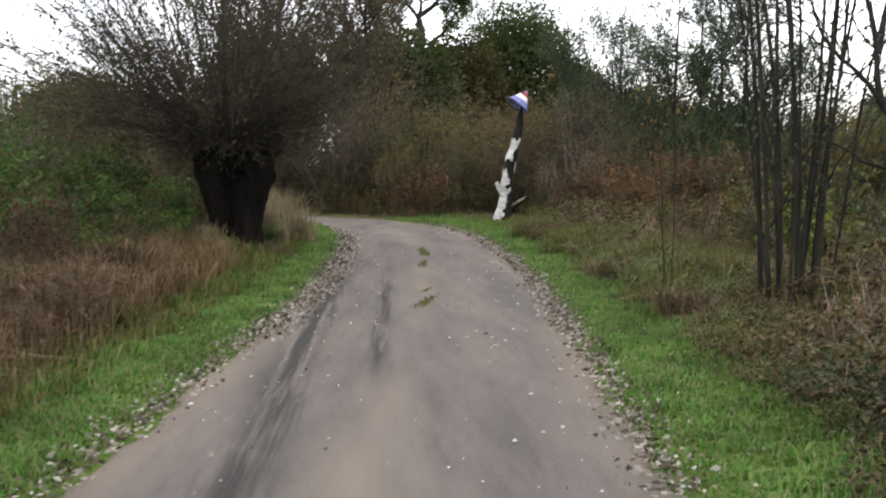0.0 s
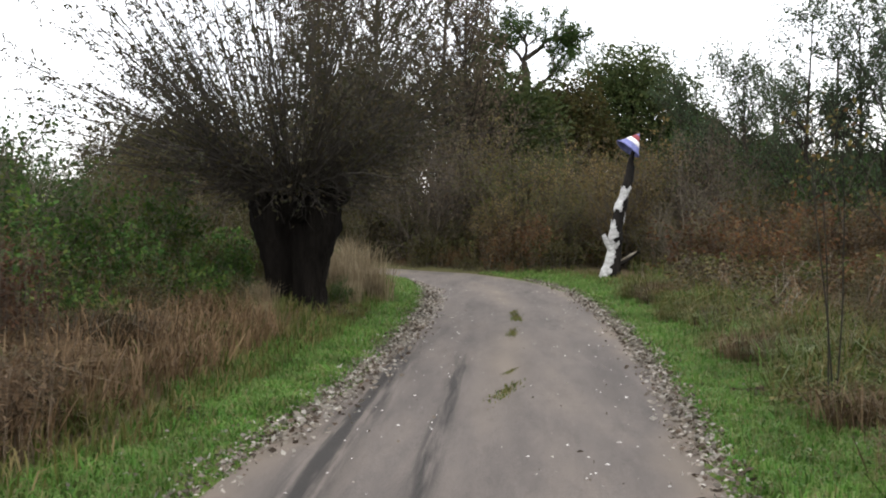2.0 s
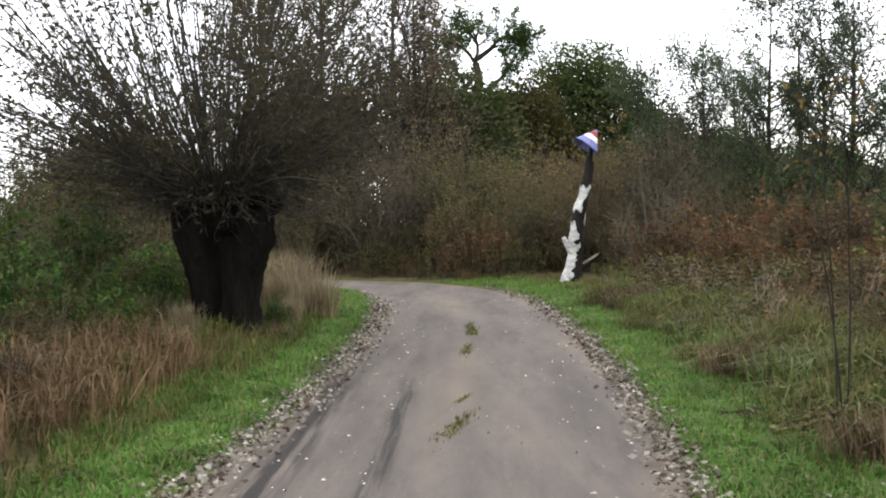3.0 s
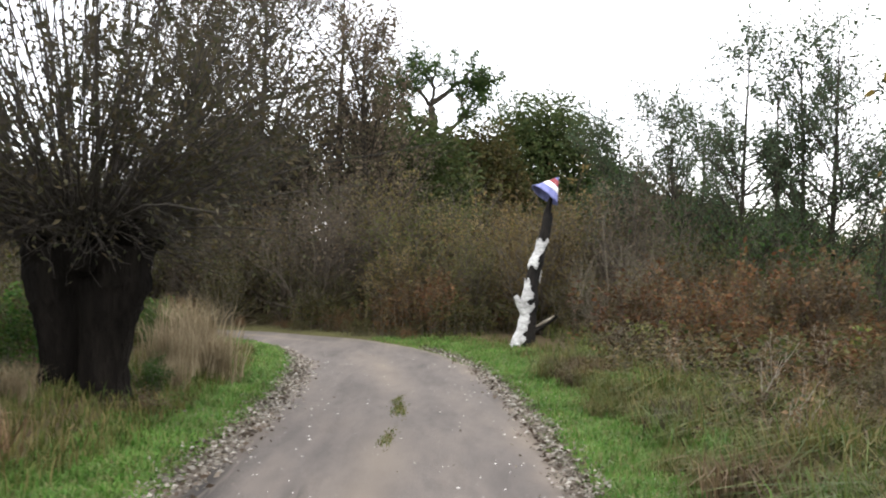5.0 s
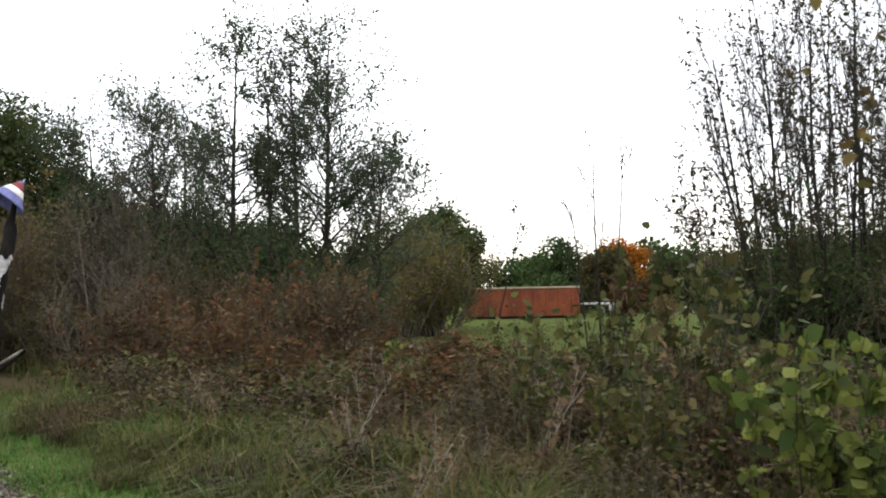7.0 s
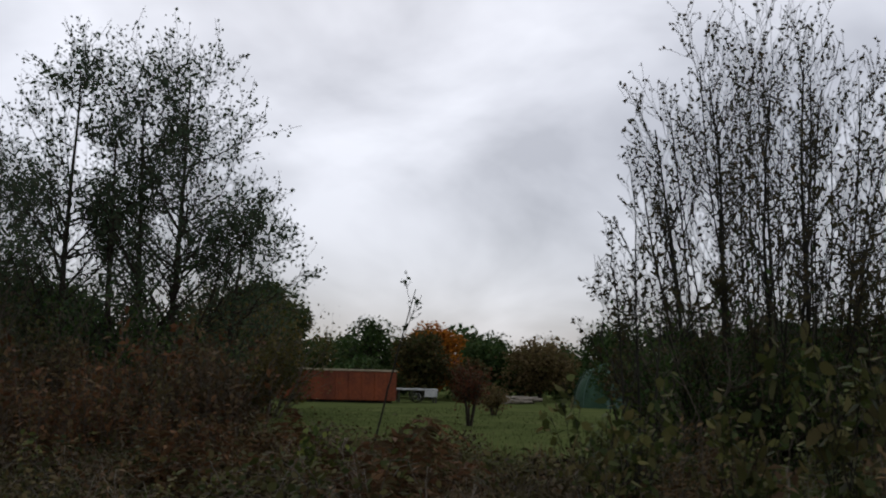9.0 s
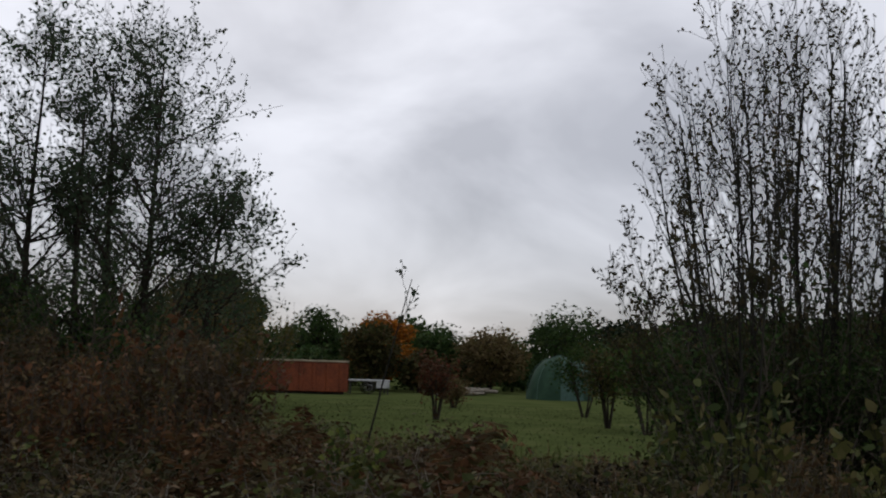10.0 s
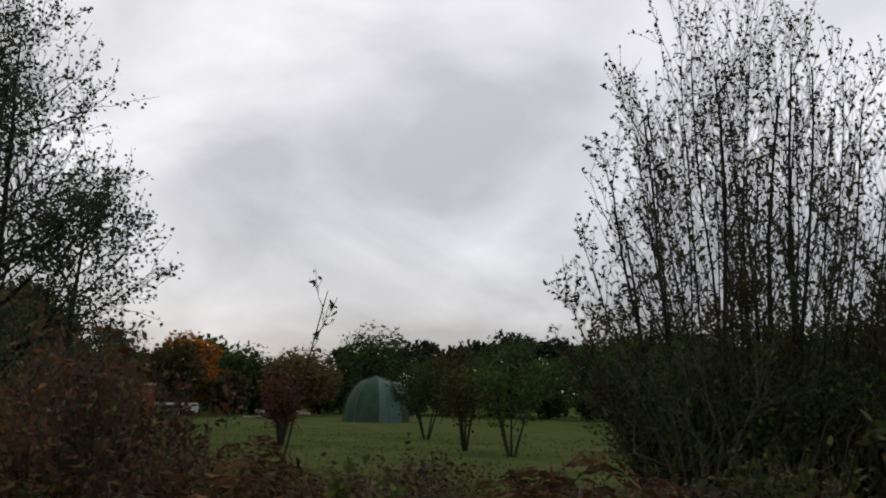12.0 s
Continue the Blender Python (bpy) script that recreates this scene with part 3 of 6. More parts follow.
def open_tree(name, label, h, spread, leaf, seed, limbs=30, twigs=9, per=16, size=0.09, base=0.2, r=0.11, lean=(0, 0), up=0.35, bark=None, width=0.65, jit=0.06, angle=1.0, short=0.65):
    """A tree whose limbs and single leaves show against the sky."""
    rng = np.random.default_rng(seed)
    ob = thing(name, label, "tree")
    P = trunk_line(rng, h, lean, 0.008)
    R = r * (1 - 0.9 * np.linspace(0, 1, 9))[None] + 0.006
    v, f = tubes(P, R, 7)
    part_of("trunk", mesh_of("trunk", v, [f], True, bark or M_BARK), ob)
    A, AR = grow(P, R, limbs, rng, base, 0.98, spread, angle, up, 5, 0.5, 0.05, short)
    B, BR = grow(A, AR, twigs, rng, 0.15, 1.0, spread * 0.42, 0.8, 0.2, 4, 0.6, 0.08, 0.3)
    for k in range(len(A)):
        v, f = tubes(A[k:k + 1], AR[k:k + 1], 4)
        part_of("limb", mesh_of("limb", v, [f], True, bark or M_BARK), ob)
    v, f = tubes(B, BR * 0.7 + 0.0025, 3)
    part_of("twigs", mesh_of("twigs", v, [f], True, bark or M_BARK), ob)
    C, D = scatter_on(B, per, rng, 0.15, jit)
    v, f = leaf_quads(C, D + rng.normal(size=D.shape) * 0.8 + np.array([0, 0, -0.3]), size * rng.uniform(0.6, 1.3, len(C)), rng, width)
    part_of("crown", mesh_of("crown", v, [f], False, leaf), ob)
    return ob


def shrub(name, label, h, w, leaf, seed, stems=16, twigs=10, per=14, size=0.075, jit=0.07, bark=None, group="", width=0.6):
    rng = np.random.default_rng(seed)
    ob = thing(name, label, "shrub", group=group)
    q = np.linspace(0, 1, 5)
    th = rng.uniform(0, 2 * np.pi, stems)
    rr = w * 0.5 * np.sqrt(rng.uniform(0.02, 1, stems))
    hh = h * rng.uniform(0.65, 1.0, stems) * (1 - 0.3 * (rr / (w * 0.5)) ** 2)
    P = np.zeros((stems, 5, 3))
    P[..., 0] = (np.cos(th) * rr)[:, None] * (0.25 + 0.75 * q)
    P[..., 1] = (np.sin(th) * rr)[:, None] * (0.25 + 0.75 * q)
    P[..., 2] = hh[:, None] * q - 0.05
    P = P + rng.normal(size=P.shape) * 0.05 * h * q[None, :, None]
    R = 0.014 * h / 2 * (1 - 0.75 * q)[None].repeat(stems, 0) + 0.004
    B, BR = grow(P, R, twigs, rng, 0.12, 1.0, h * 0.3, 0.8, 0.25, 4, 0.6, 0.1, 0.3)
    v, f = stack([tubes(P, R, 4), tubes(B, BR, 3)])
    part_of("stems", mesh_of("stems", v, f, True, bark or M_TWIG), ob)
    C, D = scatter_on(B, per, rng, 0.05, jit)
    v, f = leaf_quads(C, D + rng.normal(size=D.shape) * 0.9, size * rng.uniform(0.6, 1.4, len(C)), rng, width, 0.25, 0.55)
    part_of("leaves", mesh_of("leaves", v, [f], False, leaf), ob)
    return ob


def bramble(name, label, h, w, seed, canes=20, per=48, leaf=None, size=0.058, cat="bramble", bark=None, oval=False):
    rng = np.random.default_rng(seed)
    ob = thing(name, label, cat, group="undergrowth beside the lane")
    q = np.linspace(0, 1, 6)
    th = rng.uniform(0, 2 * np.pi, canes)
    reach = w * rng.uniform(0.25, 0.75, canes)
    hh = h * rng.uniform(0.5, 1.1, canes)
    b = rng.normal(size=(canes, 2)) * w * 0.2
    P = np.zeros((canes, 6, 3))
    P[..., 0] = b[:, :1] + (np.cos(th) * reach)[:, None] * q ** 1.2
    P[..., 1] = b[:, 1:] + (np.sin(th) * reach)[:, None] * q ** 1.2
    P[..., 2] = hh[:, None] * (np.sin(q * 2.3) / 0.95) - 0.04
    P = P + rng.normal(size=P.shape) * 0.025 * q[None, :, None]
    R = 0.006 * (1 - 0.6 * q)[None].repeat(canes, 0)
    v, f = tubes(P, R, 3)
    part_of("canes", mesh_of("canes", v, [f], True, bark or M_TWIG), ob)
    C, D = scatter_on(P, per, rng, 0.08, 0.075)
    C[:, 2] = np.maximum(C[:, 2], 0.02)
    v, f = (leaf_ovals if oval else leaf_quads)(C, unit(rng.normal(size=C.shape)) * np.array([1, 1, 0.5]), size * rng.uniform(0.5, 1.4, len(C)), rng, 0.72, 0.35, 0.42)
    part_of("leaves", mesh_of("leaves", v, [f], False, leaf or L_BRAMBLE), ob)
    return ob


def weeds(name, label, h, w, seed, leaf, stalks=48, per=16, size=0.05, stalk=None, lean=0.12, cat="weeds", width=0.45, oval=False):
    """A stand of upright dead or withering stalks with hanging leaves."""
    rng = np.random.default_rng(seed)
    ob = thing(name, label, cat, group="undergrowth beside the lane")
    q = np.linspace(0, 1, 4)
    b = rng.normal(size=(stalks, 2)) * w * 0.3
    hh = h * rng.uniform(0.55, 1.08, stalks)
    ln = rng.normal(size=(stalks, 2)) * lean * hh[:, None]
    P = np.zeros((stalks, 4, 3))
    P[..., :2] = b[:, None] + ln[:, None] * (q ** 1.5)[None, :, None] + rng.normal(size=(stalks, 4, 2)) * 0.012
    P[..., 2] = hh[:, None] * q - 0.04
    R = 0.0055 * (1 - 0.6 * q)[None].repeat(stalks, 0)
    B, BR = grow(P, R, 4, rng, 0.45, 1.0, h * 0.16, 0.6, 0.3, 3, 0.6, 0.06)
    v, f = stack([tubes(P, R, 3), tubes(B, BR, 3)])
    part_of("stalks", mesh_of("stalks", v, f, True, stalk or M_TWIG), ob)
    C1, D1 = scatter_on(P, per, rng, 0.15, 0.035)
    C2, D2 = scatter_on(B, 4, rng, 0.2, 0.02)
    C, D = np.concatenate([C1, C2]), np.concatenate([D1, D2])
    v, f = (leaf_ovals if oval else leaf_quads)(C, D * 0.3 + rng.normal(size=D.shape) * 0.8 + np.array([0, 0, -0.35]), size * rng.uniform(0.5, 1.5, len(C)), rng, width, 0.5, 0.35)
    part_of("leaves", mesh_of("leaves", v, [f], False, leaf), ob)
    return ob


def spread(proto, places, rng, lo=0.85, hi=1.2, sink=0.0, zs=(0.9, 1.15)):
    """Moves the thing to the first place and sets copies of it on the others: (x, y) or (x, y, scale)."""
    for k, p in enumerate(places):
        s = rng.uniform(lo, hi) * (p[2] if len(p) > 2 else 1.0)
        z = float(land(p[0], p[1])[0]) - sink
        m = pose(p[0], p[1], z, 0, 0, rng.uniform(0, 360)) @ Matrix.Diagonal((s, s, s * rng.uniform(*zs), 1))
        if k == 0:
            proto.matrix_basis = m
            first = m
        else:
            proto.matrix_basis = Matrix()
            copy_thing(proto, m)
    proto.matrix_basis = first


def deal(protos, places, rng, **kw):
    """Deals the places out among several things."""
    order = rng.permutation(len(places))
    for k, pr in enumerate(protos):
        mine = [places[i] for i in order[k::len(protos)]]
        if mine:
            spread(pr, mine, rng, **kw)


def low_lie(x, y):
    """1 where the undergrowth thins out towards the meadow."""
    return float(ss(-0.5, 1.5, (x - 0.4) - 0.66 * (y - 12.3)))


def jitter_grid(rng, x0, x1, y0, y1, step, keep):
    out = []
    for x in np.arange(x0, x1, step):
        for y in np.arange(y0, y1, step):
            px, py = x + rng.uniform(-0.45, 0.45) * step, y + rng.uniform(-0.45, 0.45) * step
            out.append((px, py))
    a = np.array(out)
    d = off_lane(a[:, 0], a[:, 1])
    return [(float(x), float(y)) for (x, y), dd in zip(out, d) if keep(x, y, dd)]


# ---- pollard willow beside the lane ----
def pollard_willow(x, y):
    rng = np.random.default_rng(5)
    ob = thing("pollard_willow", "old pollard willow with dark split trunk and spray of thin rods", "tree", (x, y, 0.12))
    n, m = 26, 22
    th = np.linspace(0, 2 * np.pi, n, endpoint=False)
    V = []
    for k, q in enumerate(np.linspace(0, 1, m)):
        z = q * 1.95
        r = 0.35 + 0.17 * math.exp(-q * 10) + 0.19 * ss(0.25, 0.80, q) - 0.30 * ss(0.85, 1.0, q)
        lob = 1 + 0.11 * np.cos(2 * th + 0.5) + 0.07 * np.cos(5 * th + q * 3) + 0.05 * np.cos(9 * th - q * 5) + 0.03 * rng.normal(size=n)
        slot = 1 - 0.55 * np.exp(-((np.angle(np.exp(1j * (th - 4.55 - 0.15 * q)))) / 0.2) ** 2) * (1 - ss(0.6, 0.85, q))
        rr = r * lob * slot
        V.append(np.stack([np.cos(th) * rr * 1.05 + 0.05 * q, np.sin(th) * rr * 0.95, z - 0.15 + 0 * th + 0.03 * rng.normal(size=n) * (q > 0.7)], 1))
    V = np.concatenate(V + [np.array([[0.05, 0, 1.85]])])
    i = np.arange(n * m).reshape(m, n)
    nx = np.roll(i, -1, 1)
    F = np.stack([i[:-1], nx[:-1], nx[1:], i[1:]], -1).reshape(-1, 4)
    cap = np.stack([i[-1], nx[-1], np.full(n, n * m)], 1)
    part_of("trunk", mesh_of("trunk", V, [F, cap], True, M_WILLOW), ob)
    # knuckles of the cut head
    kv = []
    for _ in range(22):
        a, r = rng.uniform(0, 2 * np.pi), rng.uniform(0.15, 0.55)
        p = np.array([math.cos(a) * r, math.sin(a) * r, rng.uniform(1.25, 1.65)])
        q = np.linspace(0, 1, 5)[None, :, None]
        d = np.array([math.cos(a) * 0.25, math.sin(a) * 0.25, rng.uniform(0.1, 0.3)])
        kv.append(tubes(p[None, None] + d * q, np.array([[0.06, 0.12, 0.15, 0.11, 0.02]]) * rng.uniform(0.7, 1.2), 7))
    v, f = stack(kv)
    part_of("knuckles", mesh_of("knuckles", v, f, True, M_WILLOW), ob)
    # long rods
    N = 300
    a = rng.uniform(0, 2 * np.pi, N)
    el = np.arcsin(np.clip(rng.uniform(0.14, 1.0, N) ** 0.8, 0, 1))
    r0 = rng.uniform(0.1, 0.55, N)
    base = np.stack([np.cos(a) * r0, np.sin(a) * r0, rng.uniform(1.5, 1.85, N)], 1)
    a2 = a + rng.normal(size=N) * 0.25
    d = np.stack([np.cos(a2) * np.cos(el), np.sin(a2) * np.cos(el), np.sin(el)], 1)
    L = rng.uniform(2.5, 4.1, N) * (0.82 + 0.18 * np.sin(el))
    q = np.linspace(0, 1, 7)
    P = base[:, None] + d[:, None] * L[:, None, None] * q[None, :, None]
    P[..., 2] += (0.16 * L * np.sin(el))[:, None] * q ** 2 - (0.10 * L * np.cos(el))[:, None] * q ** 2.5
    bend = rng.normal(size=(N, 3)) * 0.34
    P = P + bend[:, None] * (q ** 2)[None, :, None]
    P[..., 0] = np.where(P[..., 0] > 0, P[..., 0] * 0.72, P[..., 0] * 1.16)
    P = P + np.cumsum(rng.normal(size=P.shape) * 0.02, axis=1)
    R = rng.uniform(0.006, 0.016, N)[:, None] * (1 - 0.8 * q)[None] + 0.002
    B, BR = grow(P, R, 7, rng, 0.25, 1.0, 0.85, 0.55, 0.12, 4, 0.5, 0.06, 0.4)
    # short tangled shoots low on the head
    K = 330
    a = rng.uniform(0, 2 * np.pi, K)
    el = rng.uniform(-0.1, 1.0, K)
    base = np.stack([np.cos(a) * 0.5, np.sin(a) * 0.5, rng.uniform(1.6, 1.88, K)], 1)
    d = np.stack([np.cos(a) * np.cos(el), np.sin(a) * np.cos(el), np.sin(el)], 1)
    q4 = np.linspace(0, 1, 5)
    S = base[:, None] + d[:, None] * rng.uniform(0.4, 1.35, K)[:, None, None] * q4[None, :, None]
    S[..., 2] -= 0.15 * q4 ** 2
    S = S + np.cumsum(rng.normal(size=S.shape) * 0.03, axis=1)
    SR = 0.009 * (1 - 0.75 * q4)[None].repeat(K, 0)
    T, TR = grow(S, SR, 4, rng, 0.2, 1.0, 0.5, 0.6, 0.05, 4, 0.6, 0.08, 0.3)
    for k in range(N):
        v, f = tubes(P[k:k + 1], R[k:k + 1], 5)
        part_of("rod", mesh_of("rod", v, [f], True, M_ROD), ob)
    v, f = tubes(B, BR, 3)
    part_of("twigs", mesh_of("twigs", v, [f], True, M_ROD), ob)
    v, f = stack([tubes(S, SR, 3), tubes(T, TR, 3)])
    part_of("shoots", mesh_of("shoots", v, f, True, M_ROD), ob)
    C1, D1 = scatter_on(B, 9, rng, 0.1, 0.03)
    C2, D2 = scatter_on(P, 10, rng, 0.45, 0.03)
    C3, D3 = scatter_on(T, 1, rng, 0.2, 0.03)
    C, D = np.concatenate([C1, C2, C3]), np.concatenate([D1, D2, D3])
    v, f = leaf_quads(C, D + rng.normal(size=D.shape) * 0.6 + np.array([0, 0, -0.25]), 0.078 * rng.uniform(0.6, 1.3, len(C)), rng, 0.36)
    part_of("leaves", mesh_of("leaves", v, [f], False, L_WILLOW), ob)


pollard_willow(-2.57, 16.85)


# ---- birch snag wearing a striped hat ----
def birch_snag(x, y):
    rng = np.random.default_rng(9)
    z0 = float(land(x, y)[0])
    ob = thing("birch_snag", "dead leaning birch trunk with peeling white bark, black inside", "tree stump", (x, y, z0 + 0.08))
    q = np.linspace(0, 1, 30)
    cx = 0.44 * q ** 1.15 + 0.03 * np.sin(q * 9)
    P = np.stack([cx, 0 * q, 2.62 * q - 0.1], 1)
    R = 0.175 - 0.085 * q + 0.05 * np.exp(-q * 12) + 0.012 * np.sin(q * 23) + 0.008 * np.sin(q * 41)
    n = 16
    th = np.linspace(0, 2 * np.pi, n, endpoint=False)
    rr = R[:, None] * (1 + 0.06 * np.cos(3 * th + 1)[None] + 0.04 * rng.normal(size=(30, n)))
    V = np.stack([P[:, :1] + np.cos(th) * rr, np.sin(th) * rr, P[:, 2:] + 0 * rr], -1)
    V[-1, :, 2] += rng.uniform(-0.12, 0.1, n)
    i = np.arange(30 * n).reshape(30, n)
    nx = np.roll(i, -1, 1)
    F = np.stack([i[:-1], nx[:-1], nx[1:], i[1:]], -1).reshape(-1, 4)
    Vt = np.concatenate([V.reshape(-1, 3), V[-1].mean(0)[None] - np.array([[0, 0, 0.1]])])
    part_of("trunk", mesh_of("trunk", Vt, [F, np.stack([i[-1], nx[-1], np.full(n, 30 * n)], 1)], True, M_CHAR), ob)

    def sheet(name, q0, q1, a0, a1, lift=0.012):
        """A curled sheet of bark round part of the trunk, with torn edges."""
        k, m = 22, 16
        w0, w1 = np.cumsum(rng.normal(size=k)) * 0.10, np.cumsum(rng.normal(size=k)) * 0.13
        w0, w1 = w0 - w0.mean(), w1 - w1.mean()
        qq = np.linspace(q0, q1, k)
        verts = []
        for j, s in enumerate(qq):
            e0 = a0 + w0[j] + rng.normal() * 0.04
            e1 = a1 + w1[j] + rng.normal() * 0.05
            tt = np.linspace(e0, e1, m)
            c = np.interp(s, q, cx)
            r = np.interp(s, q, R) * (1.07 + 0.02 * np.sin(tt * 7 + j)) + lift
            zz = 2.62 * s - 0.1 + (0.05 * np.sin(tt * 5) if j in (0, k - 1) else 0)
            verts.append(np.stack([c + np.cos(tt) * r, np.sin(tt) * r, zz + 0 * tt], 1))
        outer = np.array(verts)
        ctr = np.stack([np.interp(qq, q, cx), 0 * qq, 2.62 * qq - 0.1], 1)[:, None]
        inner = outer - (outer - ctr) * np.array([0.05, 0.05, 0])
        a = np.arange(k * m).reshape(k, m)
        f1 = np.stack([a[:-1, :-1], a[:-1, 1:], a[1:, 1:], a[1:, :-1]], -1).reshape(-1, 4)
        f2 = f1[:, ::-1] + k * m
        rim = []
        for line in (a[0], a[-1][::-1], a[:, 0][::-1], a[:, -1]):
            rim.append(np.stack([line[1:], line[:-1], line[:-1] + k * m, line[1:] + k * m], 1))
        part_of(name, mesh_of(name, np.concatenate([outer.reshape(-1, 3), inner.reshape(-1, 3)]), [f1, f2] + rim, True, M_BIRCH), ob, "peeling white birch bark")

    sheet("bark", 0.0, 0.33, 2.3, 4.75)
    sheet("bark", 0.31, 0.50, 2.3, 4.55)
    sheet("bark", 0.60, 0.80, 2.4, 5.15)
    sheet("bark", 0.50, 0.58, 5.75, 6.5, 0.02)
    # broken knob and side branch
    kq = np.linspace(0, 1, 5)
    v, f = tubes(np.stack([np.stack([0.10 - 0.26 * kq, -0.06 - 0.02 * kq, 0.48 + 0.42 * kq ** 1.3], 1)]), np.array([[0.09, 0.085, 0.075, 0.062, 0.05]]), 9)
    part_of("knob", mesh_of("knob", v, [f], True, M_BIRCH), ob, "broken white branch stub")
    v, f = tubes(np.stack([np.stack([0.14 + 0.52 * kq, -0.05 * kq, 0.18 + 0.34 * kq ** 1.2], 1)]), np.array([[0.085, 0.065, 0.05, 0.045, 0.028]]), 8)
    part_of("branch", mesh_of("branch", v, [f], True, M_CHAR), ob)
    v, f = tubes(np.stack([np.stack([0.26 + 0.36 * kq, -0.045 - 0.05 * kq, 0.31 + 0.22 * kq ** 1.1], 1)]), np.array([[0.02, 0.03, 0.03, 0.026, 0.012]]), 6)
    part_of("branch_bark", mesh_of("branch_bark", v, [f], True, M_PALE), ob)
    v, f = tubes(np.stack([np.stack([0.42 + 0.13 * kq, 0 * kq, 2.45 + 0.62 * kq], 1)]), np.array([[0.085, 0.07, 0.05, 0.035, 0.015]]), 7)
    part_of("spike", mesh_of("spike", v, [f], True, M_CHAR), ob)
    # hat
    hat = thing("hat", "cone hat with blue, white and red stripes on a dead trunk", "hat", (x + 0.50, y - 0.06, z0 + 3.14))
    axis = unit(np.array([0.58, 0.10, 0.80]))
    u = unit(np.cross(axis, np.array([0, 1.0, 0])))
    w = np.cross(axis, u)
    th = np.linspace(0, 2 * np.pi, 36, endpoint=False)
    for name, m_, a, b in (("blue_band", M_BLUEH, 0.0, 0.36), ("white_band", M_WHITEH, 0.36, 0.60), ("red_band", M_REDH, 0.60, 0.86), ("tip", M_BLUEH, 0.86, 1.0)):
        rings = []
        for layer in (0.0, -0.014):
            for s in np.linspace(a, b, 5):
                r = max(0.004, 0.285 * (1 - s) ** 0.9 + layer) * (1 + 0.025 * np.sin(th * 9) * (1 - s)) + 0.03 * math.exp(-s * 14)
                rings.append(axis * (s * 0.46 - 0.23) + (u[None] * np.cos(th)[:, None] + w[None] * np.sin(th)[:, None]) * r[:, None] + axis * 0.012 * np.sin(th * 2 + 1)[:, None] * (1 - s))
        V = np.concatenate(rings)
        order = [0, 1, 2, 3, 4, 9, 8, 7, 6, 5, 0]
        i = np.arange(10 * 36).reshape(10, 36)
        F = [np.stack([i[p], np.roll(i[p], -1), np.roll(i[r_], -1), i[r_]], 1) for p, r_ in zip(order[:-1], order[1:])]
        part_of(name, mesh_of(name, V, F, True, m_), hat, name.replace("_", " ").replace("band", "felt band"))


birch_snag(2.78, 27.0)


# ---- tall thin stems at the lane's edge ----
def stem_clump(name, label, stems, seed, twigs=9, per=3, size=0.05, leaf=None, group="", low=0.25, bend=0.06, up=0.35, angle=0.75, thin=0.0):
    """Slender stems: (x, y, height, radius, lean x, lean y)."""
    rng = np.random.default_rng(seed)
    ob = thing(name, label, "tree", (stems[0][0], stems[0][1], float(land(stems[0][0], stems[0][1])[0])), group=group)
    allB, allBR = [], []
    for sx, sy, h, r, lx, ly in stems:
        P = trunk_line(rng, h, (lx, ly), 0.008, 10)
        qq, ph = np.linspace(0, 1, 10), rng.uniform(0, 6.28, 2)
        P[0, :, 0] += bend * (np.sin(qq * 5 + ph[0]) - math.sin(ph[0])) * np.minimum(1, h / 4)
        P[0, :, 1] += bend * (np.sin(qq * 6 + ph[1]) - math.sin(ph[1])) * np.minimum(1, h / 4)
        P = P + np.array([sx - stems[0][0], sy - stems[0][1], 0])
        R = r * (1 - 0.8 * np.linspace(0, 1, 10))[None] + 0.003
        v, f = tubes(P, R, 6)
        part_of("stem", mesh_of("stem", v, [f], True, M_STEM), ob)
        B, BR = grow(P, R, twigs, rng, low, 1.0, h * 0.2, angle, up, 5, 0.5, 0.05, 0.4)
        C, CR = grow(B, BR, 5, rng, 0.25, 1.0, h * 0.08, 0.7, 0.2, 4, 0.7, 0.06, 0.3)
        BR, CR = BR + thin, CR + thin * 0.5
        allB += [B]; allBR += [tubes(B, BR, 3), tubes(C, CR, 3)]
        allB += [C[:, [0, 1, 2, 3, 3]]]
    v, f = stack(allBR)
    part_of("twigs", mesh_of("twigs", v, f, True, M_STEM), ob)
    if not per:
        return ob
    C, D = scatter_on(np.concatenate(allB), per, rng, 0.3, 0.008)
    v, f = leaf_ovals(C, D + rng.normal(size=D.shape) * 0.7 + np.array([0, 0, -0.5]), size * rng.uniform(0.6, 1.3, len(C)), rng, 0.6)
    part_of("leaves", mesh_of("leaves", v, [f], False, leaf or L_ALDER), ob)
    return ob


rng = np.random.default_rng(21)
sap = []
for k in range(14):
    a, r = k * 2.39996, math.sqrt((k + 0.5) / 14)
    sap.append((3.78 + math.cos(a) * r * 0.31, 9.75 + math.sin(a) * r * 0.35, rng.uniform(5.0, 7.0), rng.uniform(0.023, 0.031) if k % 3 == 0 else rng.uniform(0.011, 0.020),
                math.cos(a) * r * 0.95 + rng.normal() * 0.4, math.sin(a) * r * 0.7 + rng.normal() * 0.3))
stem_clump("alder_saplings", "clump of slender dark bare alder stems in brambles", sap, 31, 16, 3, 0.042, None, "", 0.10, 0.07, 0.25, 0.9, 0.0012)


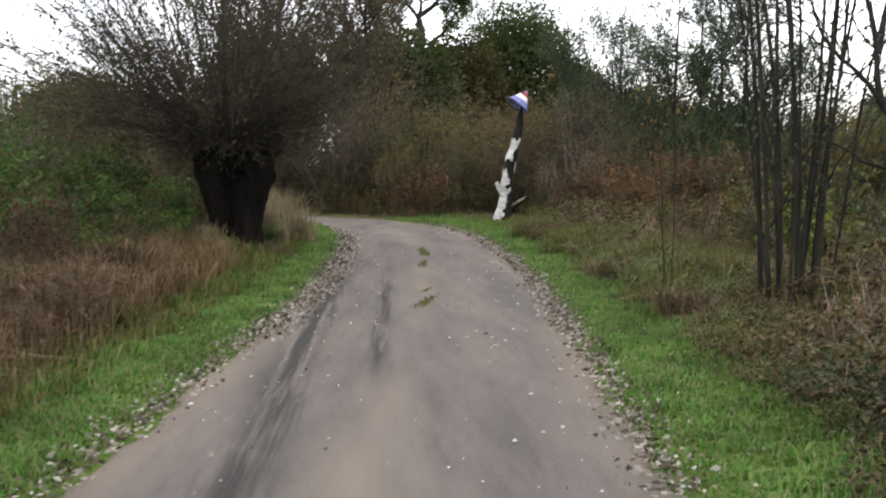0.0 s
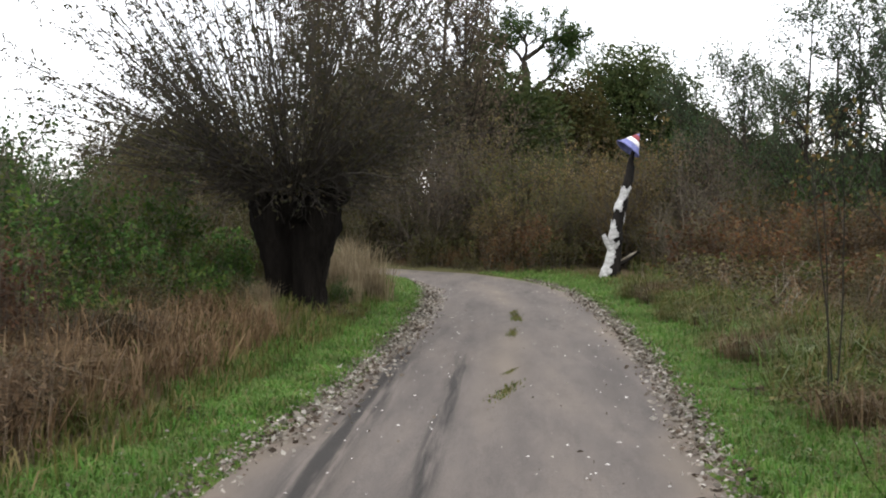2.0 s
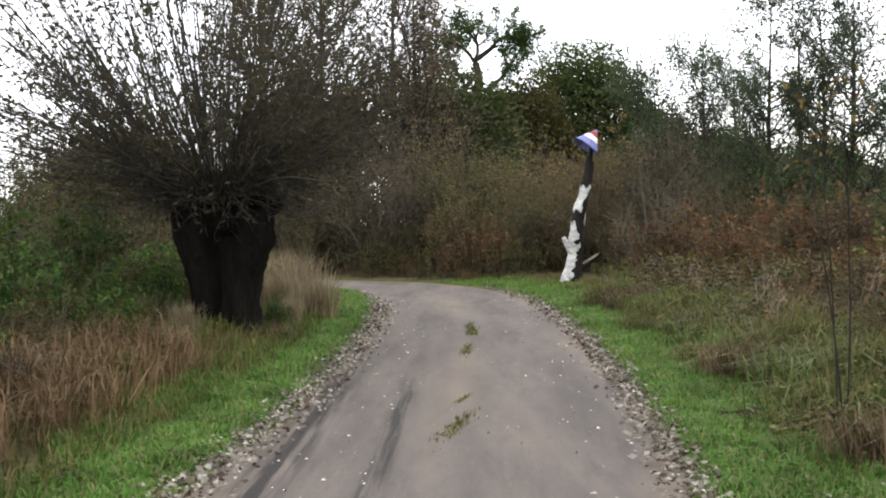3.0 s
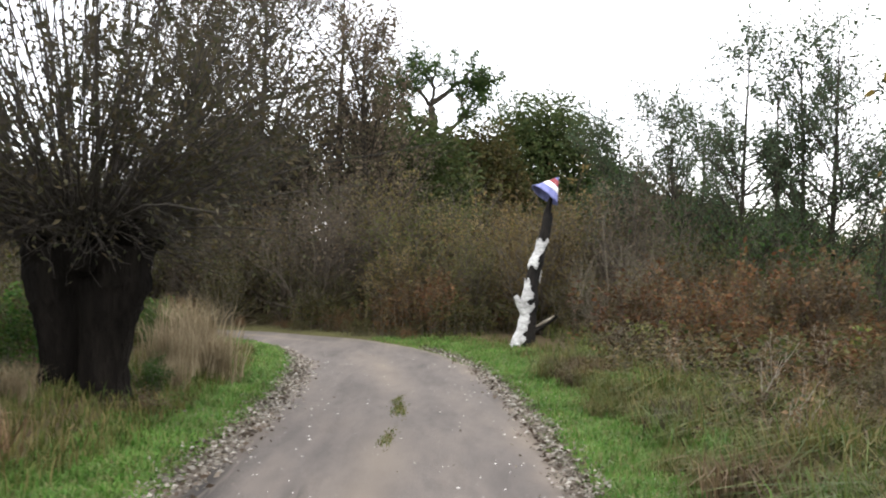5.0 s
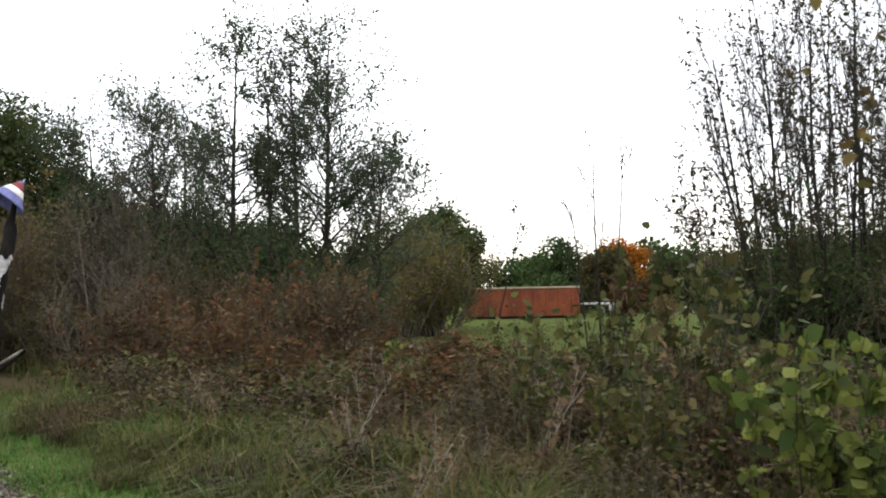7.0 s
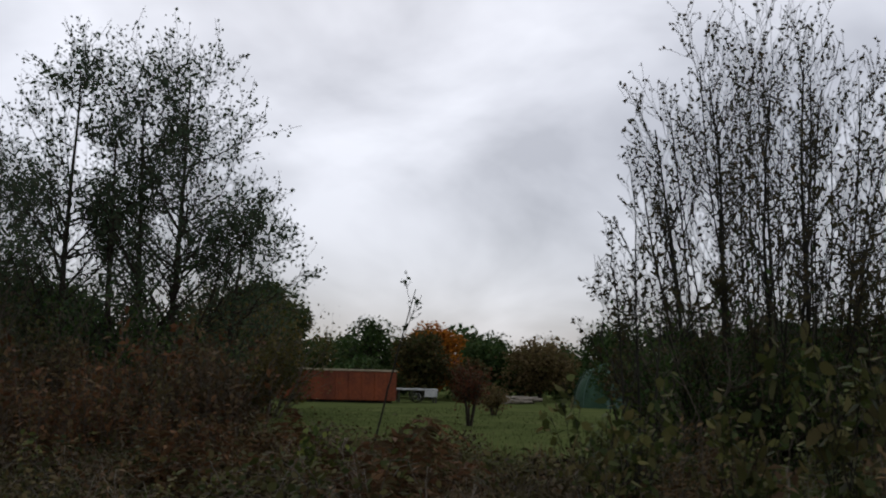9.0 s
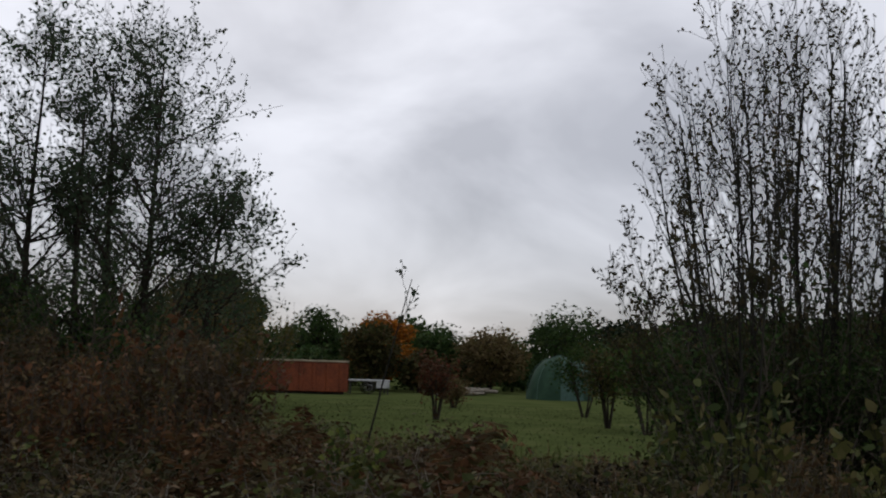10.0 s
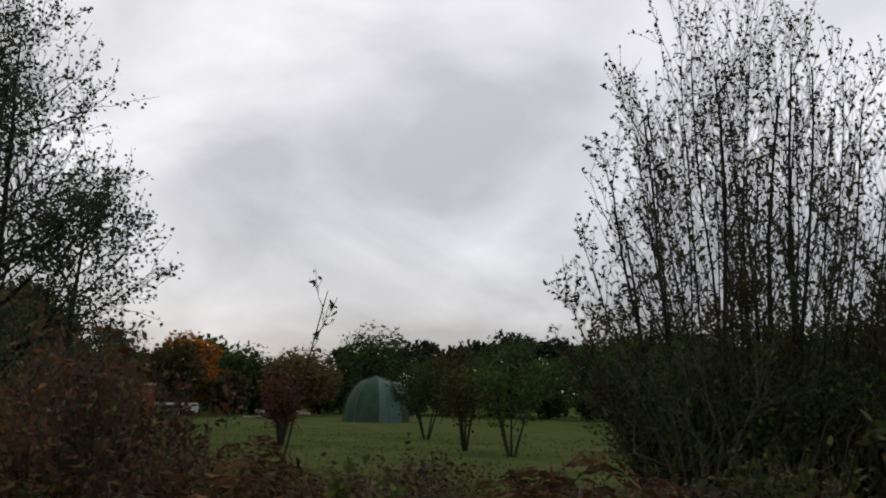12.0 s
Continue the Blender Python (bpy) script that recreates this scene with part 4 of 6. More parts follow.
def crooked_tree():
    """A sapling that leans in over the verge, its limbs arching up and over."""
    r = np.random.default_rng(33)
    x, y = 4.75, 8.75
    z0 = float(land(x, y)[0])
    ob = thing("crooked_tree", "crooked dark bare sapling with arching branches", "tree", (x, y, z0))
    lines = [("trunk", [(4.75, 8.75, 0.0), (4.66, 8.7, 0.7), (4.52, 8.65, 1.25), (4.30, 8.6, 1.62), (4.04, 8.6, 1.93)], 0.055, 0.042),
             ("limb", [(4.04, 8.6, 1.93), (3.88, 8.58, 2.1), (3.71, 8.55, 2.24), (3.48, 8.5, 2.42), (3.38, 8.5, 2.75), (3.34, 8.5, 3.2)], 0.026, 0.006),
             ("limb", [(4.04, 8.6, 1.93), (3.99, 8.62, 2.45), (3.91, 8.6, 2.80), (3.63, 8.6, 3.0), (3.33, 8.6, 3.17), (3.0, 8.5, 3.4)], 0.030, 0.008),
             ("limb", [(4.02, 8.61, 2.3), (4.15, 8.7, 2.8), (4.22, 8.7, 3.5), (4.18, 8.8, 4.3), (4.3, 8.9, 5.2)], 0.024, 0.006),
             ("limb", [(4.60, 8.68, 1.0), (4.45, 8.5, 1.2), (4.22, 8.4, 1.15), (3.95, 8.3, 1.05), (3.75, 8.2, 0.85)], 0.016, 0.005),
             ("limb", [(4.70, 8.72, 0.5), (4.9, 8.6, 1.4), (4.86, 8.6, 2.4), (4.98, 8.7, 3.6), (5.0, 8.8, 4.8)], 0.024, 0.006)]
    B_, R_ = [], []
    for nm, pts, ra, rb_ in lines:
        p = np.array(pts) - np.array([x, y, 0])
        u = np.linspace(0, len(p) - 1, 16)
        P = np.stack([np.interp(u, np.arange(len(p)), p[:, c]) for c in range(3)], 1)
        for _ in range(2):
            P[1:-1] = (P[:-2] + 2 * P[1:-1] + P[2:]) / 4
        P = (P + np.clip(r.normal(size=P.shape) * 0.008, -0.02, 0.02))[None]
        R = np.linspace(ra, rb_, 16)[None]
        v, f = tubes(P, R, 7)
        part_of(nm, mesh_of(nm, v, [f], True, M_STEM), ob)
        A, AR = grow(P, R, 9, r, 0.15, 1.0, 0.9, 0.9, 0.3, 6, 0.5, 0.05, 0.3)
        T, TR = grow(A, AR, 5, r, 0.25, 1.0, 0.36, 0.7, 0.2, 4, 0.6, 0.06, 0.3)
        B_.append(T)
        R_ += [tubes(A, AR + 0.001, 4), tubes(T, TR, 3)]
    v, f = stack(R_)
    part_of("twigs", mesh_of("twigs", v, f, True, M_STEM), ob)
    C, D = scatter_on(np.concatenate(B_), 1, r, 0.3, 0.006)
    v, f = leaf_ovals(C, D + r.normal(size=D.shape) * 0.6 + np.array([0, 0, -0.5]), 0.045 * r.uniform(0.6, 1.3, len(C)), r, 0.55)
    part_of("leaves", mesh_of("leaves", v, [f], False, L_ALDER), ob)


crooked_tree()
stem_clump("aspen_sapling", "young sapling with sparse yellow leaves on thin twigs",
           [(2.78, 10.48, 2.05, 0.0045, -0.2, 0.0), (2.74, 10.44, 1.8, 0.004, -0.05, 0.05), (2.82, 10.55, 2.15, 0.004, 0.0, 0.0)], 35, 5, 1, 0.044, leafy("yellow_leaves", [(0.12, 0.115, 0.04), (0.22, 0.17, 0.055), (0.14, 0.085, 0.04), (0.085, 0.09, 0.035)], 0.35), "", 0.74, 0.03, 0.2, 0.7, 0.0006)
stem_clump("thin_sapling", "thin upright sapling with forked bare top",
           [(6.5, 16.2, 2.45, 0.012, -0.05, 0.05), (6.55, 16.2, 2.5, 0.010, 0.16, 0.0), (6.45, 16.25, 2.1, 0.009, -0.3, 0.0)], 37, 3, 0, 0.05, None, "", 0.5, 0.02, 0.3, 0.5, 0.002)
stem_clump("tall_sapling", "tall bare sapling with few leaves at its tip",
           [(10.72, 24.6, 2.75, 0.017, 0.62, -0.3)], 39, 3, 2, 0.075, None, "", 0.62, 0.01, 0.3, 0.5, 0.002)
# many-stemmed coppice at the meadow's edge
cop = []
for k in range(34):
    a, r = k * 2.39996, math.sqrt((k + 0.5) / 34)
    bx, by = 12.85 + math.cos(a) * r * 1.2, 18.88 + math.sin(a) * r * 1.2
    cop.append((bx, by, rng.uniform(5.2, 5.9) * (1.04 - 0.40 * r ** 2.5), (rng.uniform(0.032, 0.044) if k % 5 == 2 else rng.uniform(0.014, 0.024)), math.cos(a) * r * 0.75, math.sin(a) * r * 0.75))
for k in range(13):
    a = 2.0 + k * 0.25 + rng.normal() * 0.1
    cop.append((12.75 + math.cos(a) * 1.1, 19.0 + math.sin(a) * 1.1, rng.uniform(2.0, 3.4), 0.010, math.cos(a) * rng.uniform(0.6, 1.25), math.sin(a) * rng.uniform(0.6, 1.25)))
stem_clump("alder_coppice", "many-stemmed coppiced tree with sparse dark autumn leaves", cop, 41, 15, 4, 0.052, leafy("coppice_leaves", [(0.045, 0.052, 0.024), (0.085, 0.068, 0.036), (0.062, 0.070, 0.028), (0.12, 0.08, 0.042)], 0.4), "", 0.38, 0.05, 0.45, 0.55, 0.0008)

# ---- alders and the wood behind the bend ----
for k, (x, y, h, s, lean, nl) in enumerate([(8.3, 30.9, 7.1, 1.9, (0.1, 0), 48), (8.9, 30.1, 6.0, 1.3, (0.0, 0.1), 20), (9.65, 30.4, 6.8, 1.6, (-0.1, 0), 32), (9.95, 29.7, 7.2, 2.2, (0.05, 0), 54),
                                            (7.2, 33.0, 5.9, 2.0, (-0.1, 0), 40), (6.3, 34.6, 5.4, 2.1, (-0.2, 0), 40), (10.6, 28.9, 4.2, 1.65, (0.4, 0), 26), (8.6, 35.5, 6.0, 2.1, (0, 0), 40)]):
    t = open_tree("alder", "slender alder with dark trunk and airy green crown", h * 0.96, s * 1.02, L_ALDER, 60 + k, nl, 12, 15, 0.072, 0.14, 0.085, lean, 0.32, None, 0.75, 0.06, 1.0, 0.55)
    t.location = (x, y, float(land(x, y)[0]))
    t["group"] = "alders at the meadow's edge"
for k, (x, y, h, s) in enumerate([(-4.2, 39.2, 11.2, 3.2), (-1.9, 39.5, 10.2, 2.9), (-1.0, 37.8, 8.7, 1.9), (-6.0, 37.6, 9.6, 2.8)]):
    t = open_tree("autumn_tree", "tall thin-leaved autumn tree with faded brown foliage", h, s * 1.3, L_MAUVE, 80 + k, 40, 13, 18, 0.10, 0.14, 0.17, (0, 0), 0.45, None, 0.7, 0.13, 0.85, 0.5)
    t.location = (x, y, float(land(x, y)[0]))
    t["group"] = "wood behind the bend"
def gnarled_oak(x, y):
    """Bent dark limbs that end in flat clumps of leaves."""
    r = np.random.default_rng(97)
    ob = thing("gnarled_oak", "gnarled tree with dark forked limbs and small leaf clumps", "tree", (x, y, 0.0))
    lines = [("trunk", [(-0.3, 0, -0.2), (-0.15, 0, 3.5), (0.05, 0, 6.6), (0.25, 0, 7.6), (0.1, 0.1, 8.3)], 0.32, 0.14),
             ("limb", [(0.15, 0, 7.0), (0.75, -0.1, 7.15), (1.35, -0.1, 7.75), (1.75, 0, 8.5), (2.2, 0, 8.75)], 0.11, 0.025),
             ("limb", [(0.1, 0.1, 8.3), (-0.35, 0, 8.85), (-0.8, 0.1, 9.15), (-1.4, 0, 9.3)], 0.095, 0.025),
             ("limb", [(0.1, 0.1, 8.3), (0.25, 0, 8.9), (0.05, -0.1, 9.5), (-0.3, 0, 10.0)], 0.095, 0.025),
             ("limb", [(0.15, 0.05, 8.4), (0.75, 0.2, 8.85), (1.2, 0.1, 9.35), (1.6, 0, 9.35), (2.2, 0, 9.1)], 0.13, 0.03),
             ("limb", [(0.2, 0, 7.5), (-0.5, 0.3, 7.7), (-1.1, 0.2, 8.3), (-1.8, 0.1, 8.5)], 0.11, 0.025)]
    B_, T_ = [], []
    for nm, pts, ra, rb_ in lines:
        p = np.array(pts)
        u = np.linspace(0, len(p) - 1, 14)
        P = np.stack([np.interp(u, np.arange(len(p)), p[:, c]) for c in range(3)], 1)
        P[1:-1] = (P[:-2] + 2 * P[1:-1] + P[2:]) / 4
        P = (P + r.normal(size=P.shape) * 0.02)[None]
        R = np.linspace(ra, rb_, 14)[None]
        v, f = tubes(P, R, 8)
        part_of(nm, mesh_of(nm, v, [f], True, M_BARK), ob)
        if nm == "limb":
            A, AR = grow(P, R, 14, r, 0.3, 1.0, 0.95, 0.9, 0.3, 5, 0.5, 0.08, 0.2)
            D_, DR = grow(A, AR, 6, r, 0.35, 1.0, 0.4, 0.8, 0.2, 4, 0.6, 0.08, 0.2)
            T_ += [tubes(A, AR, 4), tubes(D_, DR, 3)]
            B_.append(D_)
    v, f = stack(T_)
    part_of("twigs", mesh_of("twigs", v, f, True, M_BARK), ob)
    C, D = scatter_on(np.concatenate(B_), 24, r, 0.3, 0.13)
    v, f = leaf_quads(C, D + r.normal(size=D.shape), 0.11 * r.uniform(0.6, 1.4, len(C)), r, 0.8, 0.25, 0.5)
    part_of("leaves", mesh_of("leaves", v, [f], False, L_GREEN), ob)


gnarled_oak(1.0, 48.5)
for k, (x, y, h, w, leaf, lab) in enumerate([
        (0.2, 45.0, 7.7, 5.6, L_SOFT, "broad green tree behind the thicket"), (6.5, 55.0, 10.6, 7.6, L_SOFT, "tall round deep green tree crown"),
        (3.2, 50.0, 8.3, 4.8, L_OLIVE, "yellowing bushy tree behind the thicket"), (9.4, 54.0, 7.0, 5.0, L_GREEN, "small green tree beside a taller one"),
        (-5.5, 46.0, 7.5, 6.0, L_OLIVE, "olive tree in the far wood"), (-13.0, 45.0, 5.2, 7.0, L_THICK, "brown tree in the far wood"), (-22.0, 42.0, 4.6, 6.5, L_OLIVE, "olive tree in the far wood"),
        (14.0, 58.0, 6.0, 6.5, L_OLIVE, "low olive tree beyond the alders"), (20.0, 62.0, 5.6, 7.0, L_GREEN, "low green tree beyond the alders"),
        (22.5, 46.3, 5.1, 3.7, L_SOFT, "bushy green tree beside a container")]):
    t = far_tree("tree", lab, "tree", h, w, leaf, 100 + k, 150, 240, 0.15, 0.10)
    t.location = (x, y, float(land(x, y)[0]))

# ---- thickets ----
rng = np.random.default_rng(50)
th1 = shrub("thicket_shrub", "dense grey-brown leafless shrub in a thicket", 3.6, 3.0, L_THICK, 51, 26, 14, 13, 0.085, 0.11, M_THORN, "thicket behind the bend")
th2 = shrub("thicket_shrub", "dense brown shrub with last olive leaves", 3.3, 2.8, L_THICK, 52, 26, 14, 13, 0.085, 0.11, M_THORN, "thicket behind the bend")
th1b = shrub("thicket_shrub", "dense brown twiggy shrub in a thicket", 3.6, 2.8, L_MAUVE, 58, 28, 14, 9, 0.08, 0.11, M_THORN, "thicket behind the bend")
th3 = shrub("thicket_shrub", "dense olive and brown shrub in a thicket", 3.1, 2.8, L_OLIVE, 53, 24, 14, 12, 0.085, 0.11, M_THORN, "thicket behind the bend")
pl = [(x, y) for x, y in jitter_grid(rng, -24, 6, 33.2, 38.4, 1.75, lambda x, y, d: d > 2.2 or y > 35)]
pl += [(3.6, 30.6, 0.8), (4.9, 32.0, 0.9), (6.0, 31.0, 0.8), (2.0, 31.6, 0.75), (0.2, 32.4, 0.8), (-5.6, 35.4, 0.85), (-6.9, 35.9, 0.85), (-4.5, 35.2, 0.85), (-8.2, 36.2, 0.85)]
deal([th1, th2, th1b, th3], pl, rng, lo=0.75, hi=1.25)
ol1 = shrub("olive_shrub", "yellow-brown leafy autumn shrub", 2.6, 2.5, L_OLIVE, 54, 20, 12, 15, 0.075, 0.10, None, "shrubs round the meadow")
ol2 = shrub("green_shrub", "dark green dense leafy shrub", 2.6, 2.5, L_GREEN, 55, 20, 12, 15, 0.075, 0.10, None, "shrubs round the meadow")
deal([ol1], [(-1.5, 33.0, 0.6), (-4.2, 33.6, 0.6), (-7.5, 33.9, 0.7), (-6.0, 24.6, 0.8), (13.6, 17.2, 1.0), (11.4, 16.4, 0.85), (4.2, 29.2, 0.5), (0.8, 33.2, 0.45),
             (-9.5, 27.0, 1.0), (14.4, 20.2, 0.95), (-6.3, 20.6, 0.75), (6.5, 28.6, 0.7)], rng)
deal([ol2], [(7.4, 31.4, 1.15), (8.6, 29.2, 1.0), (8.0, 33.0, 1.2), (19.4, 43.2, 1.6), (18.4, 41.8, 1.5), (20.4, 44.0, 1.3), (12.6, 18.0, 0.95), (13.3, 15.6, 1.05), (14.6, 18.2, 1.0), (11.4, 18.9, 0.8),
             (-5.3, 14.4, 0.78), (-7.0, 15.8, 1.0), (-5.6, 12.6, 0.7), (-6.6, 11.2, 0.75), (-7.6, 13.2, 0.9), (-8.8, 17.5, 1.0), (-9.8, 14.0, 1.1), (-8.4, 21.0, 1.0), (-11.5, 19.0, 1.2), (9.2, 27.4, 0.8), (15.6, 16.4, 1.1), (12.2, 13.8, 0.9), (11.8, 18.3, 0.85), (12.9, 18.4, 0.95), (13.4, 19.4, 1.0), (12.0, 19.7, 0.85), (13.6, 18.0, 0.95), (12.4, 17.1, 0.9)], rng)
yel = shrub("yellow_shrub", "yellow and rusty brown leafy autumn shrub", 2.7, 2.7, L_GOLD, 60, 20, 12, 18, 0.08, 0.11, None, "shrubs round the meadow")
spread(yel, [(17.2, 39.8, 1.3), (15.8, 38.2, 1.25), (14.2, 36.4, 1.15), (12.9, 34.0, 1.0), (18.4, 40.8, 1.25), (11.2, 31.8, 0.8), (18.8, 42.0, 1.2), (19.0, 40.4, 1.2)], rng)
eld = shrub("elder_shrub", "leafy bright green elder shrub among weeds", 2.1, 2.2, L_NETTLE, 59, 16, 11, 14, 0.10, 0.09, None, "shrubs round the meadow")
spread(eld, [(-4.9, 13.7, 0.8), (-5.9, 12.2, 0.75), (-6.4, 14.6, 1.0), (-5.0, 18.6, 0.7), (-7.4, 10.4, 0.9), (-4.6, 11.2, 0.55), (-4.4, 12.6, 0.62), (-4.5, 14.8, 0.7), (-5.5, 10.2, 0.7), (-5.2, 8.4, 0.55), (-6.4, 8.8, 0.75), (-4.0, 13.8, 0.45),
             (-3.5, 15.4, 0.34), (-3.9, 14.6, 0.42), (-3.3, 16.2, 0.28), (-4.2, 15.8, 0.5), (-3.4, 13.2, 0.3), (-2.1, 17.6, 0.22)], rng)
bare = shrub("bare_shrub", "bare pale-twigged dead shrub beside the birch snag", 3.0, 2.2, L_OLIVE, 57, 16, 14, 2, 0.06, 0.08, M_TWIG)
spread(bare, [(4.7, 27.9, 0.95), (5.8, 28.2, 0.75)], rng)

# ---- undergrowth to the right: brambles low in front, rusty weeds higher behind ----
br = [bramble("bramble", "tangled bramble with dull green leaves", 0.62, 1.15, 70 + k, 20, 40, None, 0.052, oval=True) for k in range(1)]
br += [bramble("bramble", "yellowing olive bramble with drying leaves", 0.62, 1.15, 76, 18, 44, L_BRAMBLE2, 0.046, oval=True)]


def bracken(seed):
    """Arching fronds with leaflets on both sides."""
    r = np.random.default_rng(seed)
    ob = thing("dead_bracken", "clump of rusty dead bracken fronds", "bracken", group="undergrowth beside the lane")
    n, m = 18, 16
    q = np.linspace(0, 1, 8)
    th, L = r.uniform(0, 2 * np.pi, n), r.uniform(0.45, 0.9, n)
    base = r.normal(size=(n, 2)) * 0.16
    P = np.zeros((n, 8, 3))
    P[..., 0] = base[:, :1] + (np.cos(th) * L)[:, None] * q ** 1.3
    P[..., 1] = base[:, 1:] + (np.sin(th) * L)[:, None] * q ** 1.3
    P[..., 2] = (L * r.uniform(0.75, 1.05, n))[:, None] * np.sin(q * 2.5) - 0.03
    s = np.linspace(0.25, 0.99, m)
    C = np.stack([np.stack([np.interp(s, q, P[k, :, c]) for c in range(3)], 1) for k in range(n)])
    tan = unit(np.gradient(C, axis=1))
    side = unit(np.cross(tan, np.array([0, 0, 1.0])))
    size = (0.17 * (1 - s) + 0.035)[None].repeat(n, 0)
    for k in range(n):
        C2 = np.concatenate([C[k], C[k]])
        D2 = np.concatenate([side[k] + tan[k] * 0.5, -side[k] + tan[k] * 0.5]) + r.normal(size=C2.shape) * 0.2 + np.array([0, 0, -0.35])
        v, f = stack([tubes(P[k:k + 1], 0.004 * (1 - 0.6 * q)[None], 3), leaf_quads(C2, D2, np.concatenate([size[k], size[k]]) * r.uniform(0.7, 1.2, len(C2)), r, 0.3, 0.4)])
        part_of("frond", mesh_of("frond", v, f, False, L_RUST), ob)
    return ob


fern = bracken(77)
br += [bramble("bramble", "withered bramble with dark brown leaves", 0.55, 1.1, 79, 20, 44, L_SOMBRE, 0.05)]
br += [bramble("bramble", "withered bramble with brown and reddish leaves", 0.60, 1.15, 74, 18, 46, L_BROWN, 0.048)]
pl = jitter_grid(rng, 1.5, 10.5, -4.0, 27.0, 0.92, lambda x, y, d: d > (2.8 if y < 10.6 else 3.25) + 0.25 * math.sin(y * 0.9) and x < 10.2 and math.hypot(x - 2.8, y - 26.4) > 1.3 and not (y > 19 and x > 4.5 and rng.random() < 0.55))
pl = [(x, y, (1.0 - 0.12 * low_lie(x, y) * (x > 5)) * (0.78 + 0.22 * float(ss(3.0, 4.6, off_lane(x, y)[0])))) for x, y in pl]
near = [p for p in pl if p[1] < 10.6 and p[0] < 6.5]
pl = [p for p in pl if not (p[1] < 10.6 and p[0] < 6.5)]
near += [(2.95 + 0.33 * (k % 5) + 0.1 * math.sin(k * 7), 3.0 + 0.30 * k, 0.8) for k in range(26)]
dk = [bramble("bramble", "tangled dark green bramble under bare saplings", 0.55, 1.15, 170 + k, 22, 50, L_DARK, 0.052, "bramble", M_DEAD, True) for k in range(1)]
dk += [bramble("bramble", "tangled dull green bramble under bare saplings", 0.55, 1.15, 172, 20, 44, L_BRAMBLE, 0.05, "bramble", M_DEAD, True)]
dk += [bramble("bramble", "withered dark brown bramble under bare saplings", 0.50, 1.1, 174 + k, 22, 34, L_SOMBRE, 0.05, "bramble", M_DEAD, True) for k in range(2)]
near += [(2.52 + 0.13 * (k % 3) + 0.04 * k, 4.0 + 0.36 * k, 0.6) for k in range(14)]
near += [(2.36 + 0.10 * (k % 3) + 0.03 * k, 4.4 + 0.32 * k, 0.5) for k in range(16)]
near = [(x, y, (p[0] if p else 1.0) * (0.62 if 2.8 < x < 4.5 and 6.0 < y < 10.3 else 1.0)) for x, y, *p in near]
near += [(-2.15, 16.35, 0.5), (-1.95, 16.75, 0.45), (-3.05, 16.3, 0.42), (-2.6, 16.15, 0.36), (-2.0, 17.2, 0.4)]
deal(dk, near, rng, lo=0.6, hi=1.25, zs=(0.6, 1.2))
deal(br, pl, rng, lo=0.6, hi=1.4, zs=(0.7, 1.3))
spread(fern, [(4.6 + 0.55 * (k % 6) + 0.3 * math.sin(k * 3.3), 17.2 + 0.40 * k, 0.8 + 0.08 * (k % 4)) for k in range(24)], rng)
ru = [weeds("rusty_weeds", "stand of rusty brown withered weeds", 1.45, 0.95, 80 + k, L_RUST, 36, 10, 0.078, M_THORN) for k in range(2)]
ru += [weeds("brown_weeds", "stand of dark brown dead weed stalks", 1.35, 0.9, 83, L_BROWN, 36, 9, 0.078, M_THORN)]
pl = jitter_grid(rng, 3.3, 11, 16.5, 31.5, 0.95, lambda x, y, d: d > 3.9 and x > 4.0 + 0.12 * abs(y - 22) and low_lie(x, y) < 0.04 and math.hypot(x - 2.8, y - 26.4) > 1.5)
deal(ru, pl, rng, lo=0.55, hi=1.25, zs=(0.8, 1.2))
pl = jitter_grid(rng, 4.5, 11.5, 9.0, 18.5, 1.25, lambda x, y, d: rng.random() < 0.6)
mx = [weeds("brown_weeds", "withered weeds with brown drooping leaves", 1.0, 0.9, 86, L_BROWN, 36, 16, 0.058), weeds("green_weeds", "leggy weeds with green and yellow leaves", 1.0, 0.9, 87, L_BRAMBLE, 32, 16, 0.064, None, 0.12, "weeds", 0.6, True)]
deal(mx, pl, rng, lo=0.45, hi=0.95, zs=(0.8, 1.2))
lime = weeds("raspberry_canes", "raspberry canes with pale yellow-green leaves", 1.15, 0.7, 89, L_LIME, 14, 15, 0.095, M_STEM, 0.15, "raspberry", 0.75, True)
spread(lime, [(4.95, 12.6, 1.0), (5.4, 13.2, 1.0), (8.8, 14.6, 0.8), (6.6, 20.2, 0.7)], rng)
tall = weeds("tall_weeds", "tall leggy weeds with sparse green leaves", 1.45, 0.55, 193, L_BRAMBLE, 9, 14, 0.075, M_STEM, 0.14, "weeds", 0.55, True)
spread(tall, [(5.33, 15.63, 0.85), (6.00, 15.98, 1.00), (5.44, 14.87, 0.90), (6.23, 15.21, 1.00), (5.56, 14.17, 0.95), (6.48, 14.63, 1.05), (5.71, 16.60, 0.75)], rng)
pale = weeds("dry_stalks", "few bleached dry grass stalks", 0.85, 0.5, 91, L_STRAW, 5, 3, 0.06, M_PALE, 0.28, "dry stalks")
spread(pale, [(3.6, 15.2), (3.3, 13.8, 0.7), (4.3, 14.0, 0.9), (5.6, 15.9, 1.0), (3.7, 19.0, 0.8), (5.0, 17.5, 0.9), (4.4, 11.6, 0.7), (3.0, 22.5, 0.7)]
       + [(3.3 + 0.9 * (k % 5) + 0.35 * math.sin(k * 5.1), 11.8 + 0.42 * k, 0.55 + 0.07 * (k % 4)) for k in range(30)], rng)

